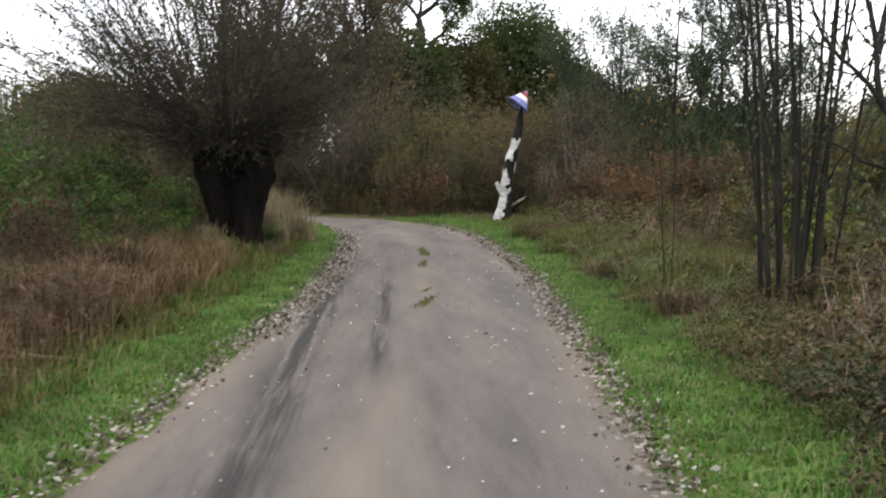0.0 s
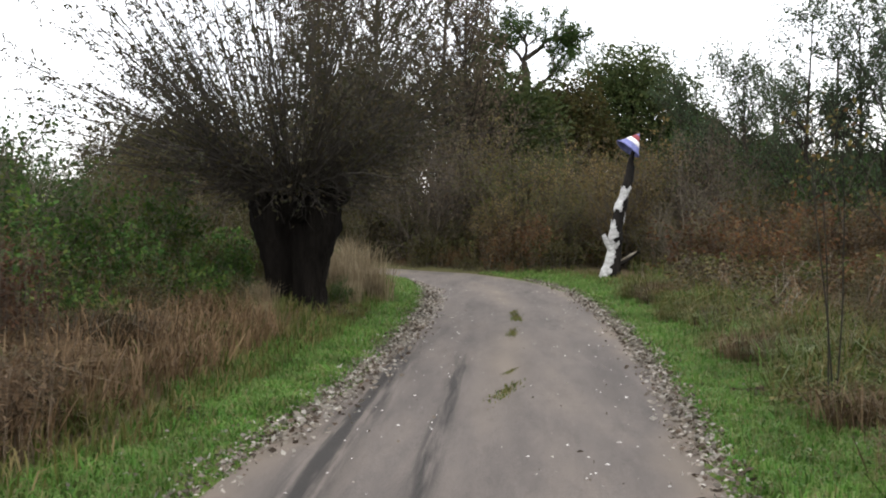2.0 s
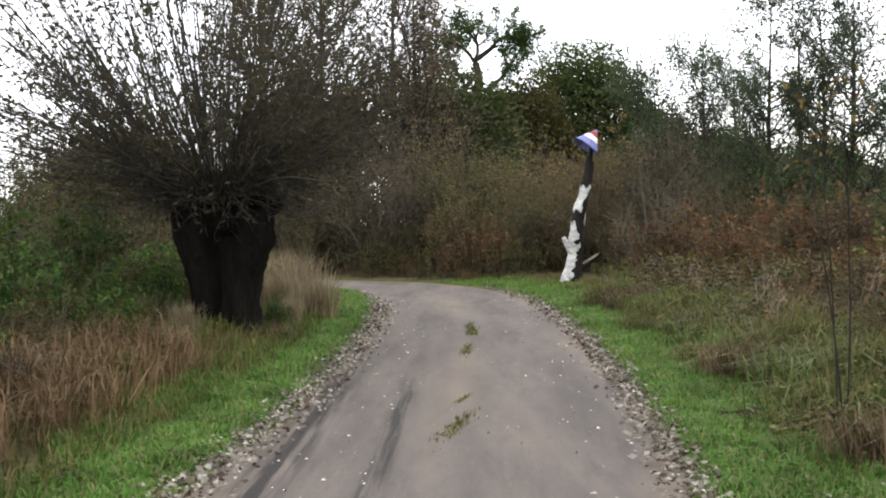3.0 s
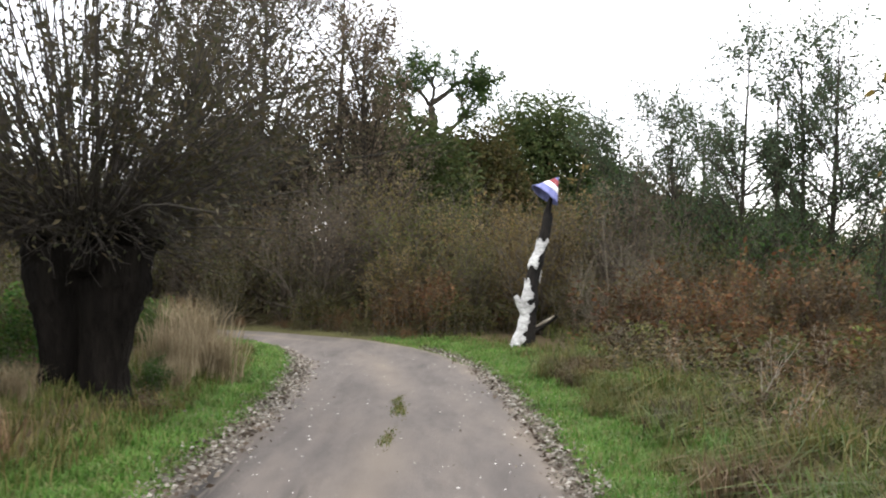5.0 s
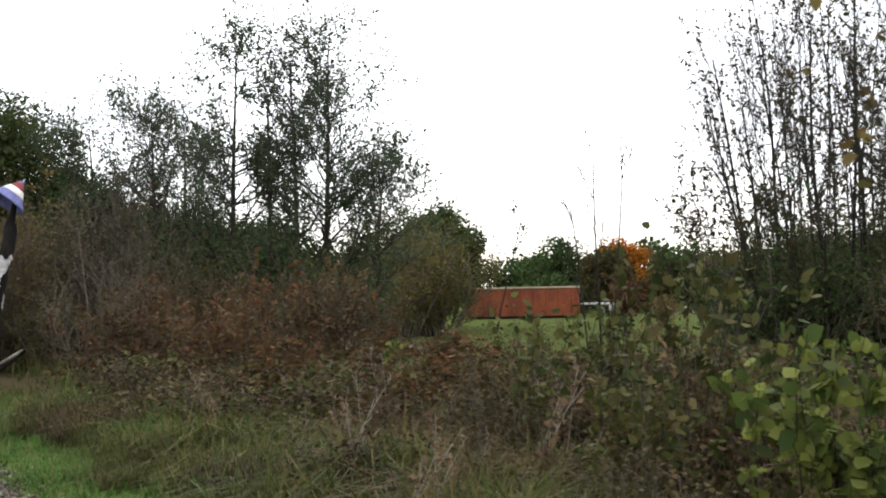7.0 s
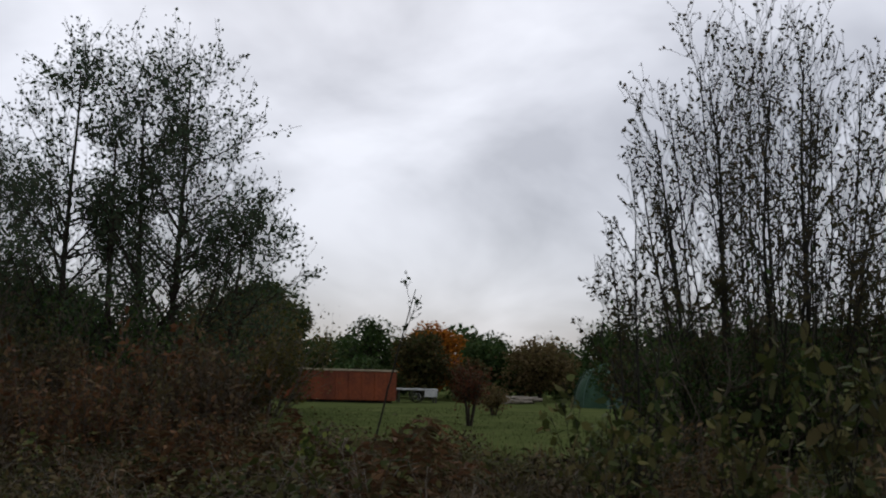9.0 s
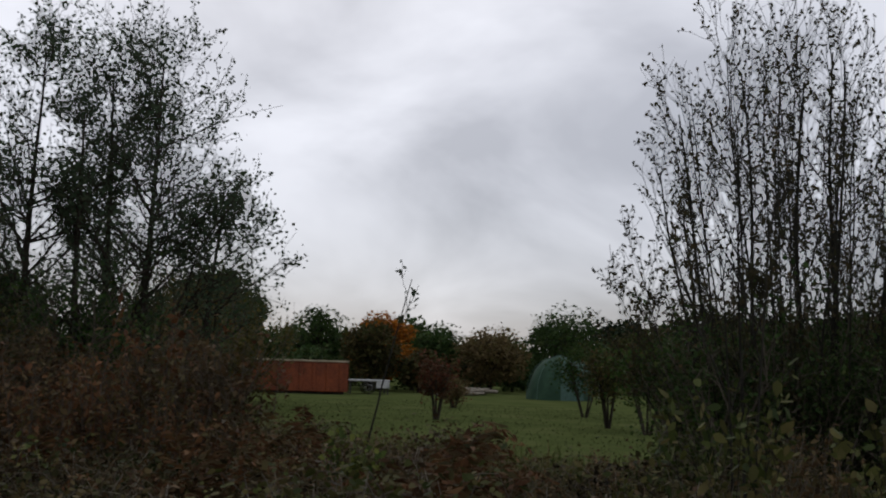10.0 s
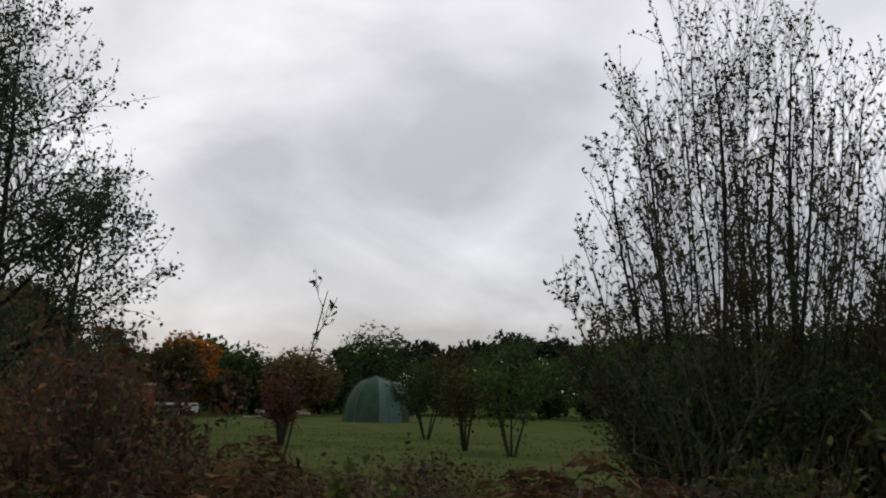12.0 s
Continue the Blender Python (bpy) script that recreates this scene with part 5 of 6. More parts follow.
straw = weeds("dry_stalks", "arching bleached stalks among dark brambles", 0.6, 0.5, 191, L_STRAW, 14, 4, 0.07, M_PALE, 0.5, "dry stalks", 0.2)
spread(straw, [(3.5, 7.6, 0.9), (3.75, 6.8), (3.3, 6.4, 0.6)], rng)


def tussock(seed, blade=None, h=0.36, lean=1.25, label="tussock of long drooping green and straw grass"):
    r = np.random.default_rng(seed)
    ob = thing("grass_tussock", label, "grass", group="tussocks in the verge")
    n = 420
    C = np.column_stack([r.normal(size=n) * 0.16, r.normal(size=n) * 0.16, np.full(n, -0.01)])
    v, a, c = blades(C, h * r.uniform(0.4, 1.4, n), r, 0.006, lean)
    part_of("blades", mesh_of("blades", v, [a, c], False, blade or L_ROUGH), ob)
    return ob


deal([tussock(1, None, 0.30, 1.5), tussock(2, L_GRASS, 0.30, 1.5, "tussock of long drooping green grass")],
     [(3.2, 12.7), (3.45, 13.2), (3.1, 14.5), (3.45, 16.6), (3.35, 19.2), (2.9, 8.6, 0.8), (-2.55, 12.4, 0.9), (-2.7, 13.6), (-2.9, 11.0, 0.9), (-2.5, 9.0, 0.7), (3.9, 12.3)], rng, lo=0.75, hi=1.15)

mats = [tussock(11, L_MAT, 0.42, 1.7, "matted tussock of withered pinkish-brown grass"), tussock(12, L_MAT, 0.36, 1.9, "flattened tussock of withered brown grass")]
pl = jitter_grid(rng, 2.6, 8.5, 8.0, 25.0, 1.05, lambda x, y, d: d > (2.75 if y < 17 else 3.9) and rng.random() < 0.75 and not (x < 4.9 and y < 10.6) and math.hypot(x - 2.8, y - 26.4) > 1.4)
pl += jitter_grid(rng, -4.6, -2.2, 2.0, 14.5, 0.8, lambda x, y, d: -d > 2.45 and rng.random() < 0.8)
deal(mats, pl, rng, lo=0.8, hi=1.5)

verge = [tussock(21, L_ROUGH, 0.38, 1.9, "grassy hummock of drooping green and straw blades"), tussock(22, L_ROUGH, 0.32, 2.1, "grassy hummock of green and withered drooping blades"), tussock(23, L_HUMMOCK, 0.36, 2.0, "grassy hummock of long green blades")]
pl = jitter_grid(rng, 2.3, 4.8, 10.6, 24.0, 0.50, lambda x, y, d: 2.6 + 0.25 * math.sin(y * 1.1) < d < 3.8 and rng.random() < 0.8 and math.hypot(x - 2.8, y - 26.4) > 1.4)
deal(verge, pl, rng, lo=0.7, hi=1.25)
edge = np.random.default_rng(411)
pl = jitter_grid(edge, 1.8, 4.6, 7.0, 23.0, 0.46, lambda x, y, d: 2.32 + 0.16 * math.sin(y * 1.7) < d < 2.72 and edge.random() < 0.75 and math.hypot(x - 2.8, y - 26.4) > 2.0)
deal(verge[:2] + mats[:1], pl, edge, lo=0.55, hi=1.0)
pl = jitter_grid(edge, 2.4, 5.4, 11.5, 22.0, 0.8, lambda x, y, d: 2.95 < d < 4.2 and edge.random() < 0.6)
deal(dk[1:2] + br[-1:], pl, edge, lo=0.4, hi=0.7, zs=(0.6, 1.0))

# ---- undergrowth to the left: dry stand in front, nettles and bushes behind ----
dry = [weeds("dry_weeds", "stand of dry straw-brown weeds and grass", 0.95, 0.85, 92 + k, L_STRAW, 60, 14, 0.075, M_DEAD, 0.14, "weeds", 0.25) for k in range(2)]
dry += [weeds("brown_weeds", "stand of dark reddish-brown dead stalks", 1.35, 0.8, 95 + k, L_RUSTY, 34, 9, 0.06, M_THORN, 0.06) for k in (0, 4)]
pl = jitter_grid(rng, -6.5, -2.3, -3.0, 10.6, 0.74, lambda x, y, d: -d > 2.75 + 0.25 * math.sin(y * 1.3))
deal(dry[:2], [p for p in pl if p[0] > -4.1 or rng.random() < 0.3], rng, lo=0.36, hi=0.66)
deal(dry[2:], [p for p in pl if p[0] < -3.2], rng, lo=0.55, hi=0.88)
ne = [weeds("nettles", "lush patch of green nettles", 0.85, 0.95, 97, L_NETTLE, 34, 22, 0.075, M_STEM, 0.1, "nettles", 0.55), weeds("green_weeds", "mixed green and brown withering weeds", 0.95, 0.95, 98, L_OLIVE, 38, 20, 0.065)]
pl = jitter_grid(rng, -9.5, -3.0, 11.5, 26.0, 1.0, lambda x, y, d: -d > 3.3 + 0.6 * (y < 13) and (x < -4.0 or y > 17.6))
pl += [(-3.0, 13.6, 0.8), (-2.85, 14.4, 0.7), (-3.3, 14.8, 0.8), (-3.35, 13.0, 0.8), (-3.0, 12.4, 0.7), (-3.3, 12.6), (-3.6, 13.4), (-3.9, 14.2), (-4.3, 13.0), (-4.4, 15.4), (-3.8, 15.8), (-4.8, 16.6), (-4.6, 12.2), (-3.4, 11.6, 0.8)]
deal(ne, pl, rng, lo=0.6, hi=1.0)
st = tussock(5, L_PALE, 0.7, 0.75, "tuft of tall pale dry grass beside the willow")
spread(st, [(-1.9, 19.9, 0.85), (-2.25, 20.7, 1.0), (-2.6, 21.4, 1.0), (-2.3, 19.3, 0.7), (-2.05, 18.3, 0.5), (-2.7, 15.4, 0.45), (-2.4, 14.0, 0.45), (-3.4, 15.0, 0.5)], rng)
pl = jitter_grid(rng, -4, 3.5, 30.5, 33.4, 1.0, lambda x, y, d: d > 2.2)
lw = weeds("russet_weeds", "low russet weeds along the bend", 1.1, 0.95, 101, L_RUST, 40, 18, 0.07)
lo2 = weeds("green_weeds", "low mixed green weeds along the bend", 0.8, 0.95, 102, L_OLIVE, 40, 20, 0.07)
far_side = [k for k in range(len(MID)) if MID[k, 1] > 28.2 and MID[k, 0] > -12][::3]
pl += [(float(MID[k, 0] + MID_N[k, 0] * q), float(MID[k, 1] + MID_N[k, 1] * q), 0.42 + 0.16 * math.sin(k * 1.7)) for k in far_side for q in (2.0 + 0.25 * math.sin(k), 2.7)]
deal([lw, lo2], pl, rng)

# ---- the meadow: shrubs, container, tent, trailer and its far trees ----
def meadow_bush(label, x, y, h, w, leaf, seed):
    r = np.random.default_rng(seed)
    ob = thing("meadow_bush", label, "bush", (x, y, float(land(x, y)[0])), group="small trees on the meadow")
    k = 6
    th = r.uniform(0, 2 * np.pi, k)
    q = np.linspace(0, 1, 5)
    P = np.zeros((k, 5, 3))
    P[..., 0] = np.cos(th)[:, None] * (0.06 + w * 0.22 * q)
    P[..., 1] = np.sin(th)[:, None] * (0.06 + w * 0.22 * q)
    P[..., 2] = h * 0.75 * q - 0.05
    R = 0.04 * (1 - 0.7 * q)[None].repeat(k, 0)
    B, BR = grow(P, R, 8, r, 0.4, 1.0, w * 0.45, 0.8, 0.2, 4, 0.5, 0.08, 0.3)
    for j in range(k):
        v, f = tubes(P[j:j + 1], R[j:j + 1], 6)
        part_of("stem", mesh_of("stem", v, [f], True, M_BARK), ob)
    v, f = tubes(B, BR, 3)
    part_of("twigs", mesh_of("twigs", v, [f], True, M_BARK), ob)
    C, D = scatter_on(B, 34, r, 0.1, 0.15)
    v, f = leaf_quads(C, D + r.normal(size=D.shape), 0.09 * r.uniform(0.6, 1.4, len(C)), r, 0.7)
    part_of("leaves", mesh_of("leaves", v, [f], False, leaf), ob)


meadow_bush("small many-stemmed dark olive bush on the meadow", 24.2, 29.7, 2.4, 2.0, L_OLIVE, 201)
meadow_bush("small dark bush behind another on the meadow", 29.0, 34.0, 2.5, 2.4, L_NETTLE, 202)
meadow_bush("small bush with yellowish-green leaves", 22.9, 27.6, 2.3, 2.1, L_NETTLE, 203)
meadow_bush("small russet-leaved round bush on the meadow", 22.5, 34.6, 2.0, 1.3, L_RED, 204)
meadow_bush("tiny half-bare bush on the meadow", 29.5, 40.5, 1.0, 0.8, L_THICK, 205)
meadow_bush("small dark bush under the trees", 33.5, 24.5, 2.6, 2.4, L_OLIVE, 206)


def container(x, y, turn):
    z = float(land(x, y)[0])
    ob = thing("container", "rust-red steel container with ribbed sides and pale top rail", "container", (x, y, z), turn=turn)
    Lc, Wc, Hc = 6.1, 2.4, 1.62
    bm = bmesh.new()
    box(bm, 0, 0, 0.12 + Hc / 2 - 0.06, Lc, Wc, Hc - 0.12, 0.02)
    part("body", bm, M_RED, ob)
    bm = bmesh.new()
    for s in (-1, 1):
        box(bm, 0, s * (Wc / 2), Hc + 0.05, Lc + 0.1, 0.12, 0.10, 0.015)
        box(bm, s * (Lc / 2), 0, Hc + 0.05, 0.12, Wc - 0.13, 0.10, 0.015)
    part("top_rail", bm, M_RIM, ob, "pale painted top rail")
    for s in (-1, 1):
        for k in range(9):
            bm = bmesh.new()
            box(bm, -Lc / 2 + 0.35 + k * 0.675, s * (Wc / 2 + 0.035), 0.12 + Hc / 2 - 0.06, 0.14, 0.07, Hc - 0.16, 0.012)
            part("rib", bm, M_RED, ob)
    for s in (-1, 1):
        bm = bmesh.new()
        box(bm, 0, s * 0.8, 0.055, Lc - 0.3, 0.14, 0.13, 0.01)
        part("skid", bm, M_STEEL, ob, "dark steel skid")
    for s in (-1, 1):
        bm = bmesh.new()
        box(bm, Lc / 2 + 0.03, s * 0.58, 0.12 + Hc / 2 - 0.06, 0.05, 1.08, Hc - 0.25, 0.012)
        dr = part("door", bm, M_RED, ob)
        bm = bmesh.new()
        box(bm, Lc / 2 + 0.08, s * 0.2, 0.12 + Hc / 2, 0.04, 0.05, Hc - 0.4, 0.008)
        part("lock_bar", bm, M_STEEL, dr)


container(33.8, 56.5, -35)


def tent(x, y, turn):
    z = float(land(x, y)[0])
    ob = thing("tent", "green dome tent with pale panels on the meadow", "tent", (x, y, z), turn=turn)
    n, m, H, Wt = 32, 10, 2.35, 1.75
    th = np.linspace(0, 2 * np.pi, n, endpoint=False)
    V = []
    for q in np.linspace(0, 1, m):
        r = Wt * (1 - q ** 2.4) ** 0.55 * (1 - 0.06 * np.abs(np.sin(th * 3)) * math.sin(q * 3)) if q < 1 else 0.02 + 0 * th
        V.append(np.stack([np.cos(th) * r * 1.25, np.sin(th) * r, q * H + 0 * th], 1))
    V = np.concatenate(V)
    i = np.arange(n * m).reshape(m, n)
    F = np.stack([i[:-1], np.roll(i, -1, 1)[:-1], np.roll(i, -1, 1)[1:], i[1:]], -1)
    dark = [F[:, k].reshape(-1, 4) for k in range(n) if (k // 4) % 3 != 1]
    light = [F[:, k].reshape(-1, 4) for k in range(n) if (k // 4) % 3 == 1]

    def cloth(faces):
        used, idx = np.unique(np.concatenate(faces), return_inverse=True)
        return V[used], [idx.reshape(-1, 4)]
    part_of("shell", mesh_of("shell", *cloth(dark), True, M_TENT), ob)
    for k in range(0, len(light), 4):
        part_of("panel", mesh_of("panel", *cloth(light[k:k + 4]), True, M_TENT2), ob, "pale green side panel")
    q = np.linspace(0, 1, 12)
    for a in (0.3, 1.35, 2.4, 3.45, 4.5, 5.55):
        r = Wt * np.maximum(1 - q ** 2.4, 0) ** 0.55 + 0.02
        P = np.stack([np.cos(a) * r * 1.25, np.sin(a) * r, q * H + 0.02], 1)[None]
        v, f = tubes(P, np.full((1, 12), 0.018), 5)
        part_of("pole", mesh_of("pole", v, [f], True, M_TENT2), ob)
    aw = np.linspace(3.7, 4.9, 9)
    flap = np.concatenate([np.stack([np.cos(aw) * rr_ * 1.25, np.sin(aw) * rr_, zz_ + 0.04 * np.sin(aw * 6)], 1)
                           for rr_, zz_ in ((1.12, 2.10), (1.42, 1.92), (1.72, 1.62), (1.90, 1.36), (1.88, 1.34), (1.69, 1.60), (1.39, 1.90), (1.10, 2.08))])
    i = np.arange(72).reshape(8, 9)
    F = np.stack([i[:-1, :-1], i[:-1, 1:], i[1:, 1:], i[1:, :-1]], -1).reshape(-1, 4)
    part_of("flap", mesh_of("flap", flap, [F], True, M_TENT2), ob, "pale green entrance flap")
    P = np.stack([1.2 + 1.0 * (1 - q), -2.3 + 0.1 * q, 1.5 * q - 0.05], 1)[None]
    v, f = tubes(P, np.full((1, 12), 0.035), 6)
    part_of("porch_pole", mesh_of("porch_pole", v, [f], True, M_WHITE), ob, "white leaning porch pole")


tent(45.2, 47.6, 40)


def trailer(x, y, turn):
    z = float(land(x, y)[0])
    ob = thing("trailer", "low white flat trailer with side boards beside a container", "trailer", (x, y, z), turn=turn)
    bm = bmesh.new(); box(bm, 0, 0, 0.72, 2.2, 1.4, 0.09, 0.015); part("deck", bm, M_WHITE, ob)
    bm = bmesh.new(); box(bm, 0.72, -0.72, 0.50, 0.7, 0.04, 0.34, 0.008); part("side_board", bm, M_WHITE, ob)
    for sx in (-1.0, 1.0):
        for sy in (-0.62, 0.62):
            bm = bmesh.new(); box(bm, sx, sy, 0.33, 0.07, 0.07, 0.69); part("leg", bm, M_STEEL, ob)
    for sy in (-0.55, 0.55):
        r = np.array([0.30, 0.34, 0.34, 0.30])
        P = np.stack([np.zeros(4), sy + np.array([-0.09, -0.07, 0.07, 0.09]), np.full(4, 0.34)], 1)[None]
        v, f = tubes(P, r[None], 18)
        w_ = part_of("wheel", mesh_of("wheel", v, [f], True, M_STEEL), ob)
        v, f = tubes(P, r[None] * 0.55 + 0.0, 14)
        part_of("rim", mesh_of("rim", v, [f], True, M_WHITE), w_)


trailer(38.3, 55.2, -35)


def log_heap(x, y):
    r = np.random.default_rng(8)
    ob = thing("log_heap", "heap of pale cut branches on the meadow", "logs", (x, y, float(land(x, y)[0])))
    for k in range(16):
        a = r.uniform(-0.5, 0.5)
        q = np.linspace(-1, 1, 5)
        c = np.array([r.normal() * 0.6, r.normal() * 0.3, 0.10 + 0.09 * (k // 4)])
        P = (c + np.stack([np.cos(a) * q * 1.1, np.sin(a) * q * 1.1, 0.03 * r.normal(size=5)], 1))[None]
        v, f = tubes(P, np.full((1, 5), r.uniform(0.05, 0.10)), 7)
        part_of("log", mesh_of("log", v, [f], True, M_PALE), ob)


log_heap(44.0, 53.2)
for name, lab, x, y, h, w, leaf, sd, kw in [
        ("oak", "dark round oak at the meadow's far edge", 46.0, 69.0, 5.6, 5.6, L_GREEN, 300, {}),
        ("maple", "bright orange autumn maple at the meadow's edge", 45.0, 61.5, 5.1, 4.4, L_ORANGE, 301, {}),
        ("oak", "olive green tree before an orange one", 42.4, 59.6, 4.4, 3.8, L_OLIVE, 302, {}),
        ("oak", "dark tree beside an orange maple", 50.5, 62.0, 4.4, 4.6, L_GREEN, 303, {}),
        ("oak", "round brown-leaved tree at the meadow's edge", 50.5, 57.2, 4.3, 5.0, L_THICK, 304, {}),
        ("oak", "small yellowing tree beside the meadow", 44.0, 57.0, 2.6, 2.4, L_OLIVE, 305, {}),
        ("oak", "large green oak behind the tent", 60.0, 58.5, 6.3, 6.4, L_GREEN, 306, {}),
        ("oak", "green tree behind the tent", 63.0, 54.0, 5.0, 5.5, L_OLIVE, 307, {}),
        ("oak", "green tree at the meadow's far edge", 62.0, 48.5, 5.6, 6.0, L_GREEN, 308, {}),
        ("oak", "dark tree at the meadow's far edge", 62.5, 42.0, 6.0, 6.5, L_GREEN, 309, {}),
        ("oak", "dark tree at the meadow's far edge", 60.0, 36.0, 6.0, 6.5, L_OLIVE, 310, {}),
        ("oak", "tall hedge tree by the meadow", 52.0, 35.5, 4.9, 5.5, L_GREEN, 311, {}),
        ("oak", "tall hedge tree by the meadow", 47.0, 29.0, 5.0, 6.0, L_OLIVE, 312, {}),
        ("oak", "tall hedge tree by the meadow", 42.0, 24.0, 4.8, 6.0, L_GREEN, 313, {}),
        ("oak", "hedge tree by the meadow", 36.0, 19.0, 4.6, 6.0, L_THICK, 314, {}),
        ("oak", "hedge tree by the meadow", 29.0, 14.0, 4.4, 6.0, L_OLIVE, 315, {}),
        ("oak", "pale thin-leaved tree far off", 39.0, 72.0, 5.2, 4.2, L_OLIVE, 316, {}),
        ("oak", "dark tree far behind a container", 34.0, 80.0, 4.6, 8.0, L_GREEN, 317, {}),
        ("oak", "dark tree far behind a container", 27.0, 76.0, 5.0, 8.0, L_OLIVE, 318, {})]:
    t = far_tree(name, lab, "tree", h, w, leaf, sd, 80, 70, 0.20, 0.04)
    t.location = (x, y, float(land(x, y)[0]))
    t["group"] = "trees round the meadow"
pine = far_tree("pine", "dark pine in a distant row", "tree", 7.4, 6.0, L_PINE, 330, 26, 60, 0.45, 0.45, 0.2, 0.45)
spread(pine, [(94.0, 71.0), (97.0, 66.5, 1.05), (99.0, 62.0, 1.02), (91.0, 75.5, 0.95), (101.0, 56.0, 1.0), (103.0, 50.0, 1.05), (104.0, 44.0, 0.95), (88.0, 81.0, 0.9), (105.0, 38.0, 1.0), (104.0, 31.0, 1.0), (102.0, 24.0, 1.0)], rng, 0.95, 1.08)
far = far_tree("far_tree", "distant dark tree in a hedge line", "tree", 6.5, 9.0, L_GREEN, 340, 40, 50, 0.5, 0.03)
pl = [(170 * math.sin(radians(a)), 170 * math.cos(radians(a)), rng.uniform(0.9, 1.25)) for a in range(-78, 112, 4)]
pl += [(-30 - 2 * k, 22 + 3.5 * k, 0.75) for k in range(6)] + [(-24, 12, 0.5), (-28, 4, 0.6), (-20, 19, 0.45), (-17, 25, 0.45)]
pl += [(2 + 80 * math.sin(radians(a)), 10 + 80 * math.cos(radians(a)), rng.uniform(0.5, 0.68)) for a in range(24, 116, 3)]
spread(far, pl, rng, 0.9, 1.1)
hedge = far_tree("hedge_shrub", "dark leafy shrub in a hedge below trees", "shrub", 2.5, 3.4, L_GREEN, 341, 40, 60, 0.2, 0.02)
edge = smooth_line(np.array([(37.5, 63.5), (44.5, 65.0), (50.5, 61.0), (56.0, 60.0), (61.5, 56.0), (64.0, 50.0), (64.5, 44.0), (62.5, 38.0), (57.0, 33.5), (49.0, 29.5)]), 2.2)
spread(hedge, [(float(x), float(y), 0.75 + 0.3 * math.sin(k * 2.3) ** 2) for k, (x, y) in enumerate(edge)], rng, 0.9, 1.1)

# ---- grass, litter and stones ----
def stuff(name, label, category, groups, material):
    v, f = stack(groups)
    return tagged(new(name, mesh_of(name, v, f, False, material)), label, category, kind="stuff")


rng = np.random.default_rng(400)
g = []
for n, y0, y1, lo, hi, hgt, pw in [(62000, -6, 14, 1.40, 2.75, 0.085, 1.0), (36000, 9, 29, 1.42, 3.0, 0.10, 1.0), (44000, -6, 14, -2.35, -1.40, 0.085, 1.0), (30000, 10, 30, -2.5, -1.42, 0.10, 1.0)]:
    C, d = along_lane(n, rng, y0, y1, lo, hi, pw)
    h = hgt * rng.uniform(0.4, 1.6, n) * (0.45 + 0.55 * ss(1.4, 1.75, np.abs(d))) * 0.72 * (1 + 0.6 * np.clip(wave(C[:, 0], C[:, 1], 2.2), -0.6, 1))
    keep = np.abs(d) > 1.40 + 0.10 * rng.random(n) + 0.06 * wave(C[:, 0], C[:, 1], 3)
    keep &= np.hypot(C[:, 0] - 2.4, (C[:, 1] - 11.5) * 1.5) > 0.30 * rng.random(n)
    g.append(blades(C[keep], h[keep], rng, 0.006, 1.35))
stuff("verge_grass", "short bright green grass along both lane edges", "grass", g, L_GRASS)
g = []
for n, y0, y1, lo, hi, hgt in [(6000, 0, 30, 2.45, 3.5, 0.13), (11000, 0, 26, -3.3, -2.1, 0.17)]:
    C, d = along_lane(n, rng, y0, y1, lo, hi)
    g.append(blades(C, hgt * rng.uniform(0.4, 1.5, n), rng, 0.007, 1.1))
xy = np.stack([rng.uniform(3.5, 13, 13000), rng.uniform(3, 30, 13000)], 1)
C = np.column_stack([xy, land(xy[:, 0], xy[:, 1])])
g.append(blades(C, 0.4 * rng.uniform(0.4, 1.5, len(C)), rng, 0.008, 1.0))
stuff("rough_grass", "long rough grass, half green and half withered", "grass", g, L_ROUGH)
C, d = along_lane(9000, rng, 2, 14, -4.2, -2.5)
stuff("dry_grass", "matted dry straw-coloured grass", "grass", [blades(C, 0.42 * rng.uniform(0.4, 1.4, len(C)), rng, 0.006, 1.4)], L_STRAW)
C = np.stack([rng.uniform(13, 34, 9000), rng.uniform(20, 48, 9000)], 1)
C = np.column_stack([C, land(C[:, 0], C[:, 1])])
stuff("meadow_grass", "short mown green meadow grass", "grass", [blades(C, 0.05 * rng.uniform(0.4, 1.6, len(C)), rng, 0.012, 1.4)], L_MEADOW)
g = []
for n, y0, y1, mid_, w_, s in [(6200, 0, 27, 1.45, 0.09, 0.042), (4800, 0, 27, -1.48, 0.09, 0.042), (2400, 9, 24, -1.34, 0.11, 0.05), (1400, 9, 22, 1.37, 0.08, 0.05), (140, 0, 26, 0, 0.9, 0.025), (900, 0, 24, 1.75, 0.35, 0.04), (700, 0, 24, -1.8, 0.3, 0.04)]:
    C, d = along_lane(n, rng, y0, y1, -0.01, 0.01)
    off = mid_ + rng.normal(size=n) * w_
    j = ((C[:, None, :2] - MID[None, ::2]) ** 2).sum(-1).argmin(1) * 2
    p = MID[j] + MID_N[j] * off[:, None] + MID_T[j] * rng.uniform(-0.25, 0.25, (n, 1))
    z = np.maximum(land(p[:, 0], p[:, 1]), np.where(np.abs(off) < 1.45, 0.006, -1)) + 0.012 + 0.02 * rng.random(n)
    D = rng.normal(size=(n, 3)) * np.array([1, 1, 0.22])
    g.append(leaf_quads(np.column_stack([p, z]), D, s * rng.uniform(0.5, 1.5, n), rng, 0.55, 0.5))
stuff("leaf_litter", "fallen pale and brown leaves strewn along the lane edges", "leaves", g, L_LITTER)


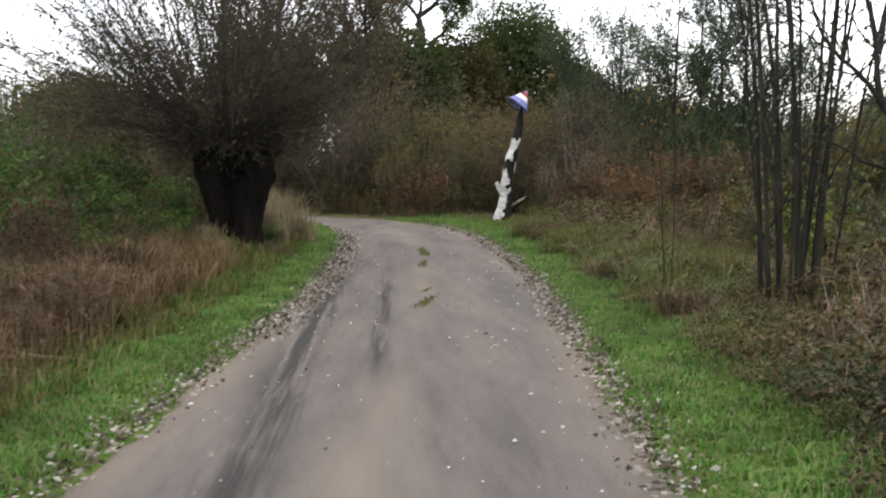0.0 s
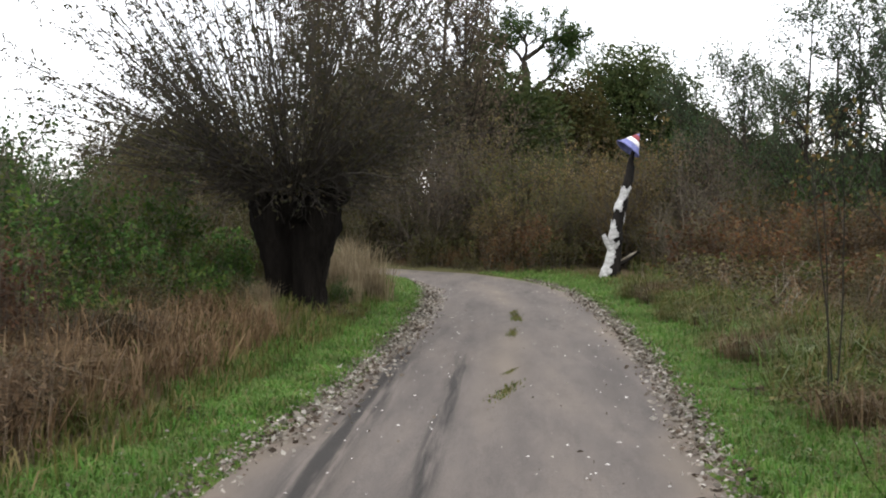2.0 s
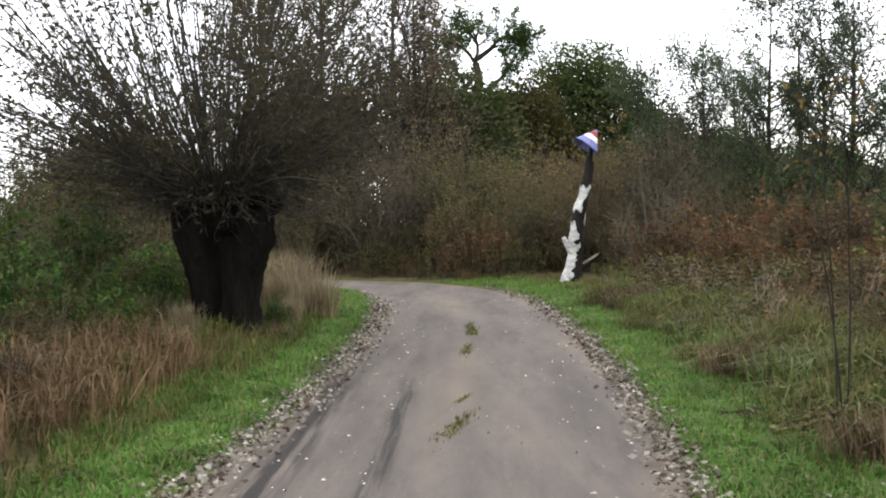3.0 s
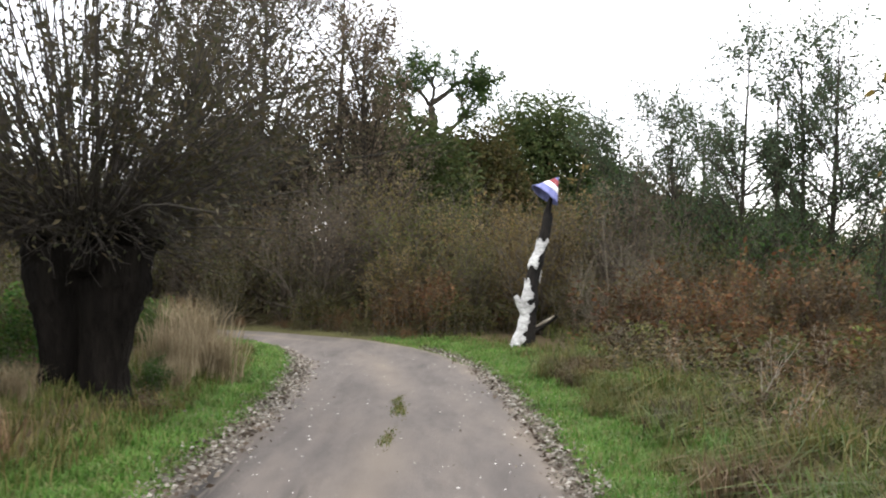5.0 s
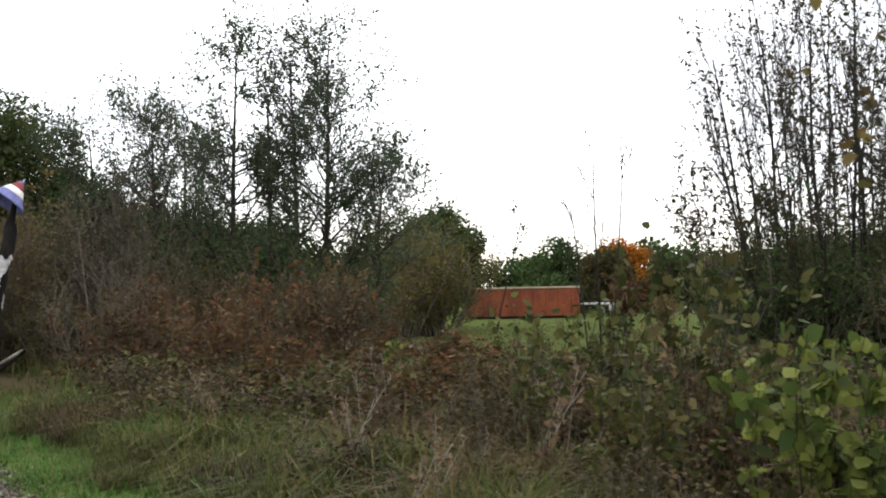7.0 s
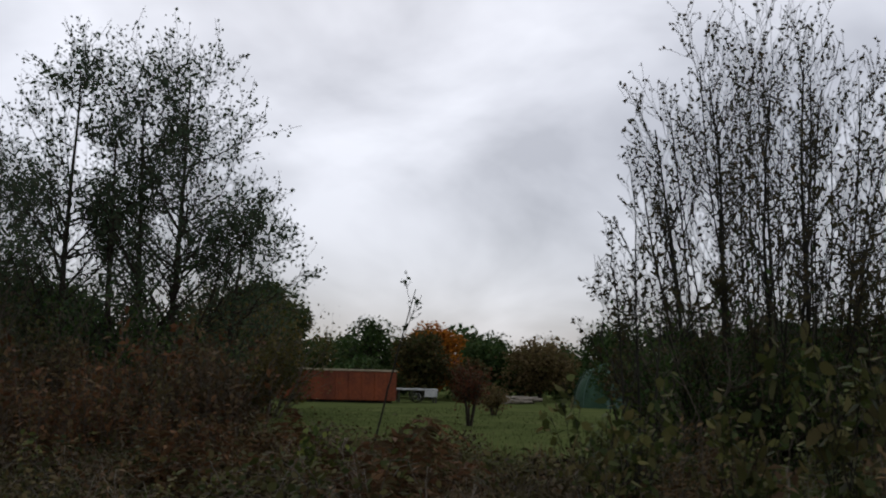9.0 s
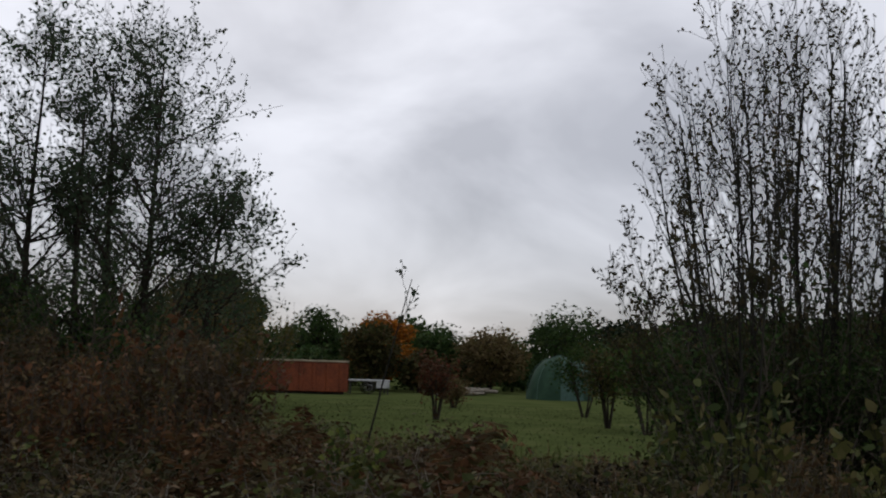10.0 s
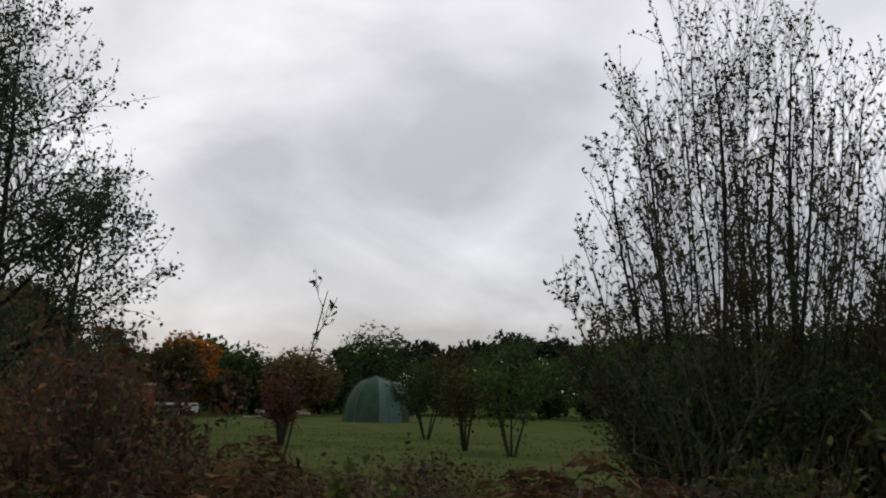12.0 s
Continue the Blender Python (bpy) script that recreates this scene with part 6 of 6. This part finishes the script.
def pebbles(n):
    C, d = along_lane(n, rng, 0, 26, -1.35, 1.35)
    s = 0.006 + 0.012 * rng.random(n) ** 3
    o = np.array([(1, 0, 0), (0, 1, 0), (-1, 0, 0), (0, -1, 0), (0, 0, 0.7)], float)
    base = np.column_stack([C[:, :2], np.full(n, 0.004)])
    V = (base[:, None] + o[None] * s[:, None, None] * rng.uniform(0.6, 1.3, (n, 5, 1))).reshape(-1, 3)
    i = np.arange(n) * 5
    F = np.concatenate([np.stack([i + a, i + (a + 1) % 4, i + 4], 1) for a in range(4)])
    return tagged(new("pebbles", mesh_of("pebbles", V, [F], False, M_STONE)), "small pale pebbles strewn on the lane", "pebbles", kind="stuff")


pebbles(500)


def tuft(n, h, w, l, seed):
    r = np.random.default_rng(seed)
    ob = thing("grass_tuft", "small flat grass tuft growing in the lane's middle", "grass", group="tufts in the lane")
    C = np.column_stack([r.normal(size=n) * w, r.normal(size=n) * l, np.full(n, -0.005)])
    part_of("blades", mesh_of("blades", *[(v, [a, b]) for v, a, b in [blades(C, h * r.uniform(0.4, 1.5, n), r, 0.005, 1.1)]][0], False, L_ROUGH), ob)
    return ob


tf = tuft(300, 0.035, 0.045, 0.34, 7)
for k, (x, y, s) in enumerate([(0.52, 18.0, 1.0), (0.45, 16.0, 0.8), (0.50, 18.9, 0.6), (0.35, 11.4, 0.9), (0.40, 12.6, 0.4)]):
    m = pose(x, y, 0.012, 0, 0, -4 * k) @ Matrix.Diagonal((s, s, s, 1))
    if k:
        copy_thing(tf, m)
    else:
        tf.location = (x, y, 0.012)


def molehill(x, y, w, seed):
    r = np.random.default_rng(seed)
    n, m = 18, 6
    th = np.linspace(0, 2 * np.pi, n, endpoint=False)
    V = [np.stack([np.cos(th) * w * (1 - q) * (1 + 0.15 * r.normal(size=n)), np.sin(th) * w * 0.6 * (1 - q) * (1 + 0.15 * r.normal(size=n)), 0.05 * math.sin(q * 1.57) + 0.016 * r.normal(size=n) - 0.01], 1) for q in np.linspace(0, 0.95, m)]
    i = np.arange(n * m).reshape(m, n)
    F = np.stack([i[:-1], np.roll(i, -1, 1)[:-1], np.roll(i, -1, 1)[1:], i[1:]], -1).reshape(-1, 4)
    ob = tagged(new("earth_patch", mesh_of("earth_patch", np.concatenate(V), [F, i[-1][None]], True, M_EARTH)), "patch of dug dark earth in the verge", "earth")
    ob.location = (x, y, float(land(x, y)[0]))


molehill(2.42, 11.5, 0.42, 1)
molehill(-2.0, 9.9, 0.22, 2)


def stake(x, y):
    bm = bmesh.new()
    box(bm, 0, 0, 0.07, 0.045, 0.045, 0.26, 0.008)
    ob = thing("stake", "short dark weathered wooden stake in the verge", "stake", (x, y, float(land(x, y)[0])))
    part("post", bm, M_CHAR, ob)


stake(2.75, 10.57)
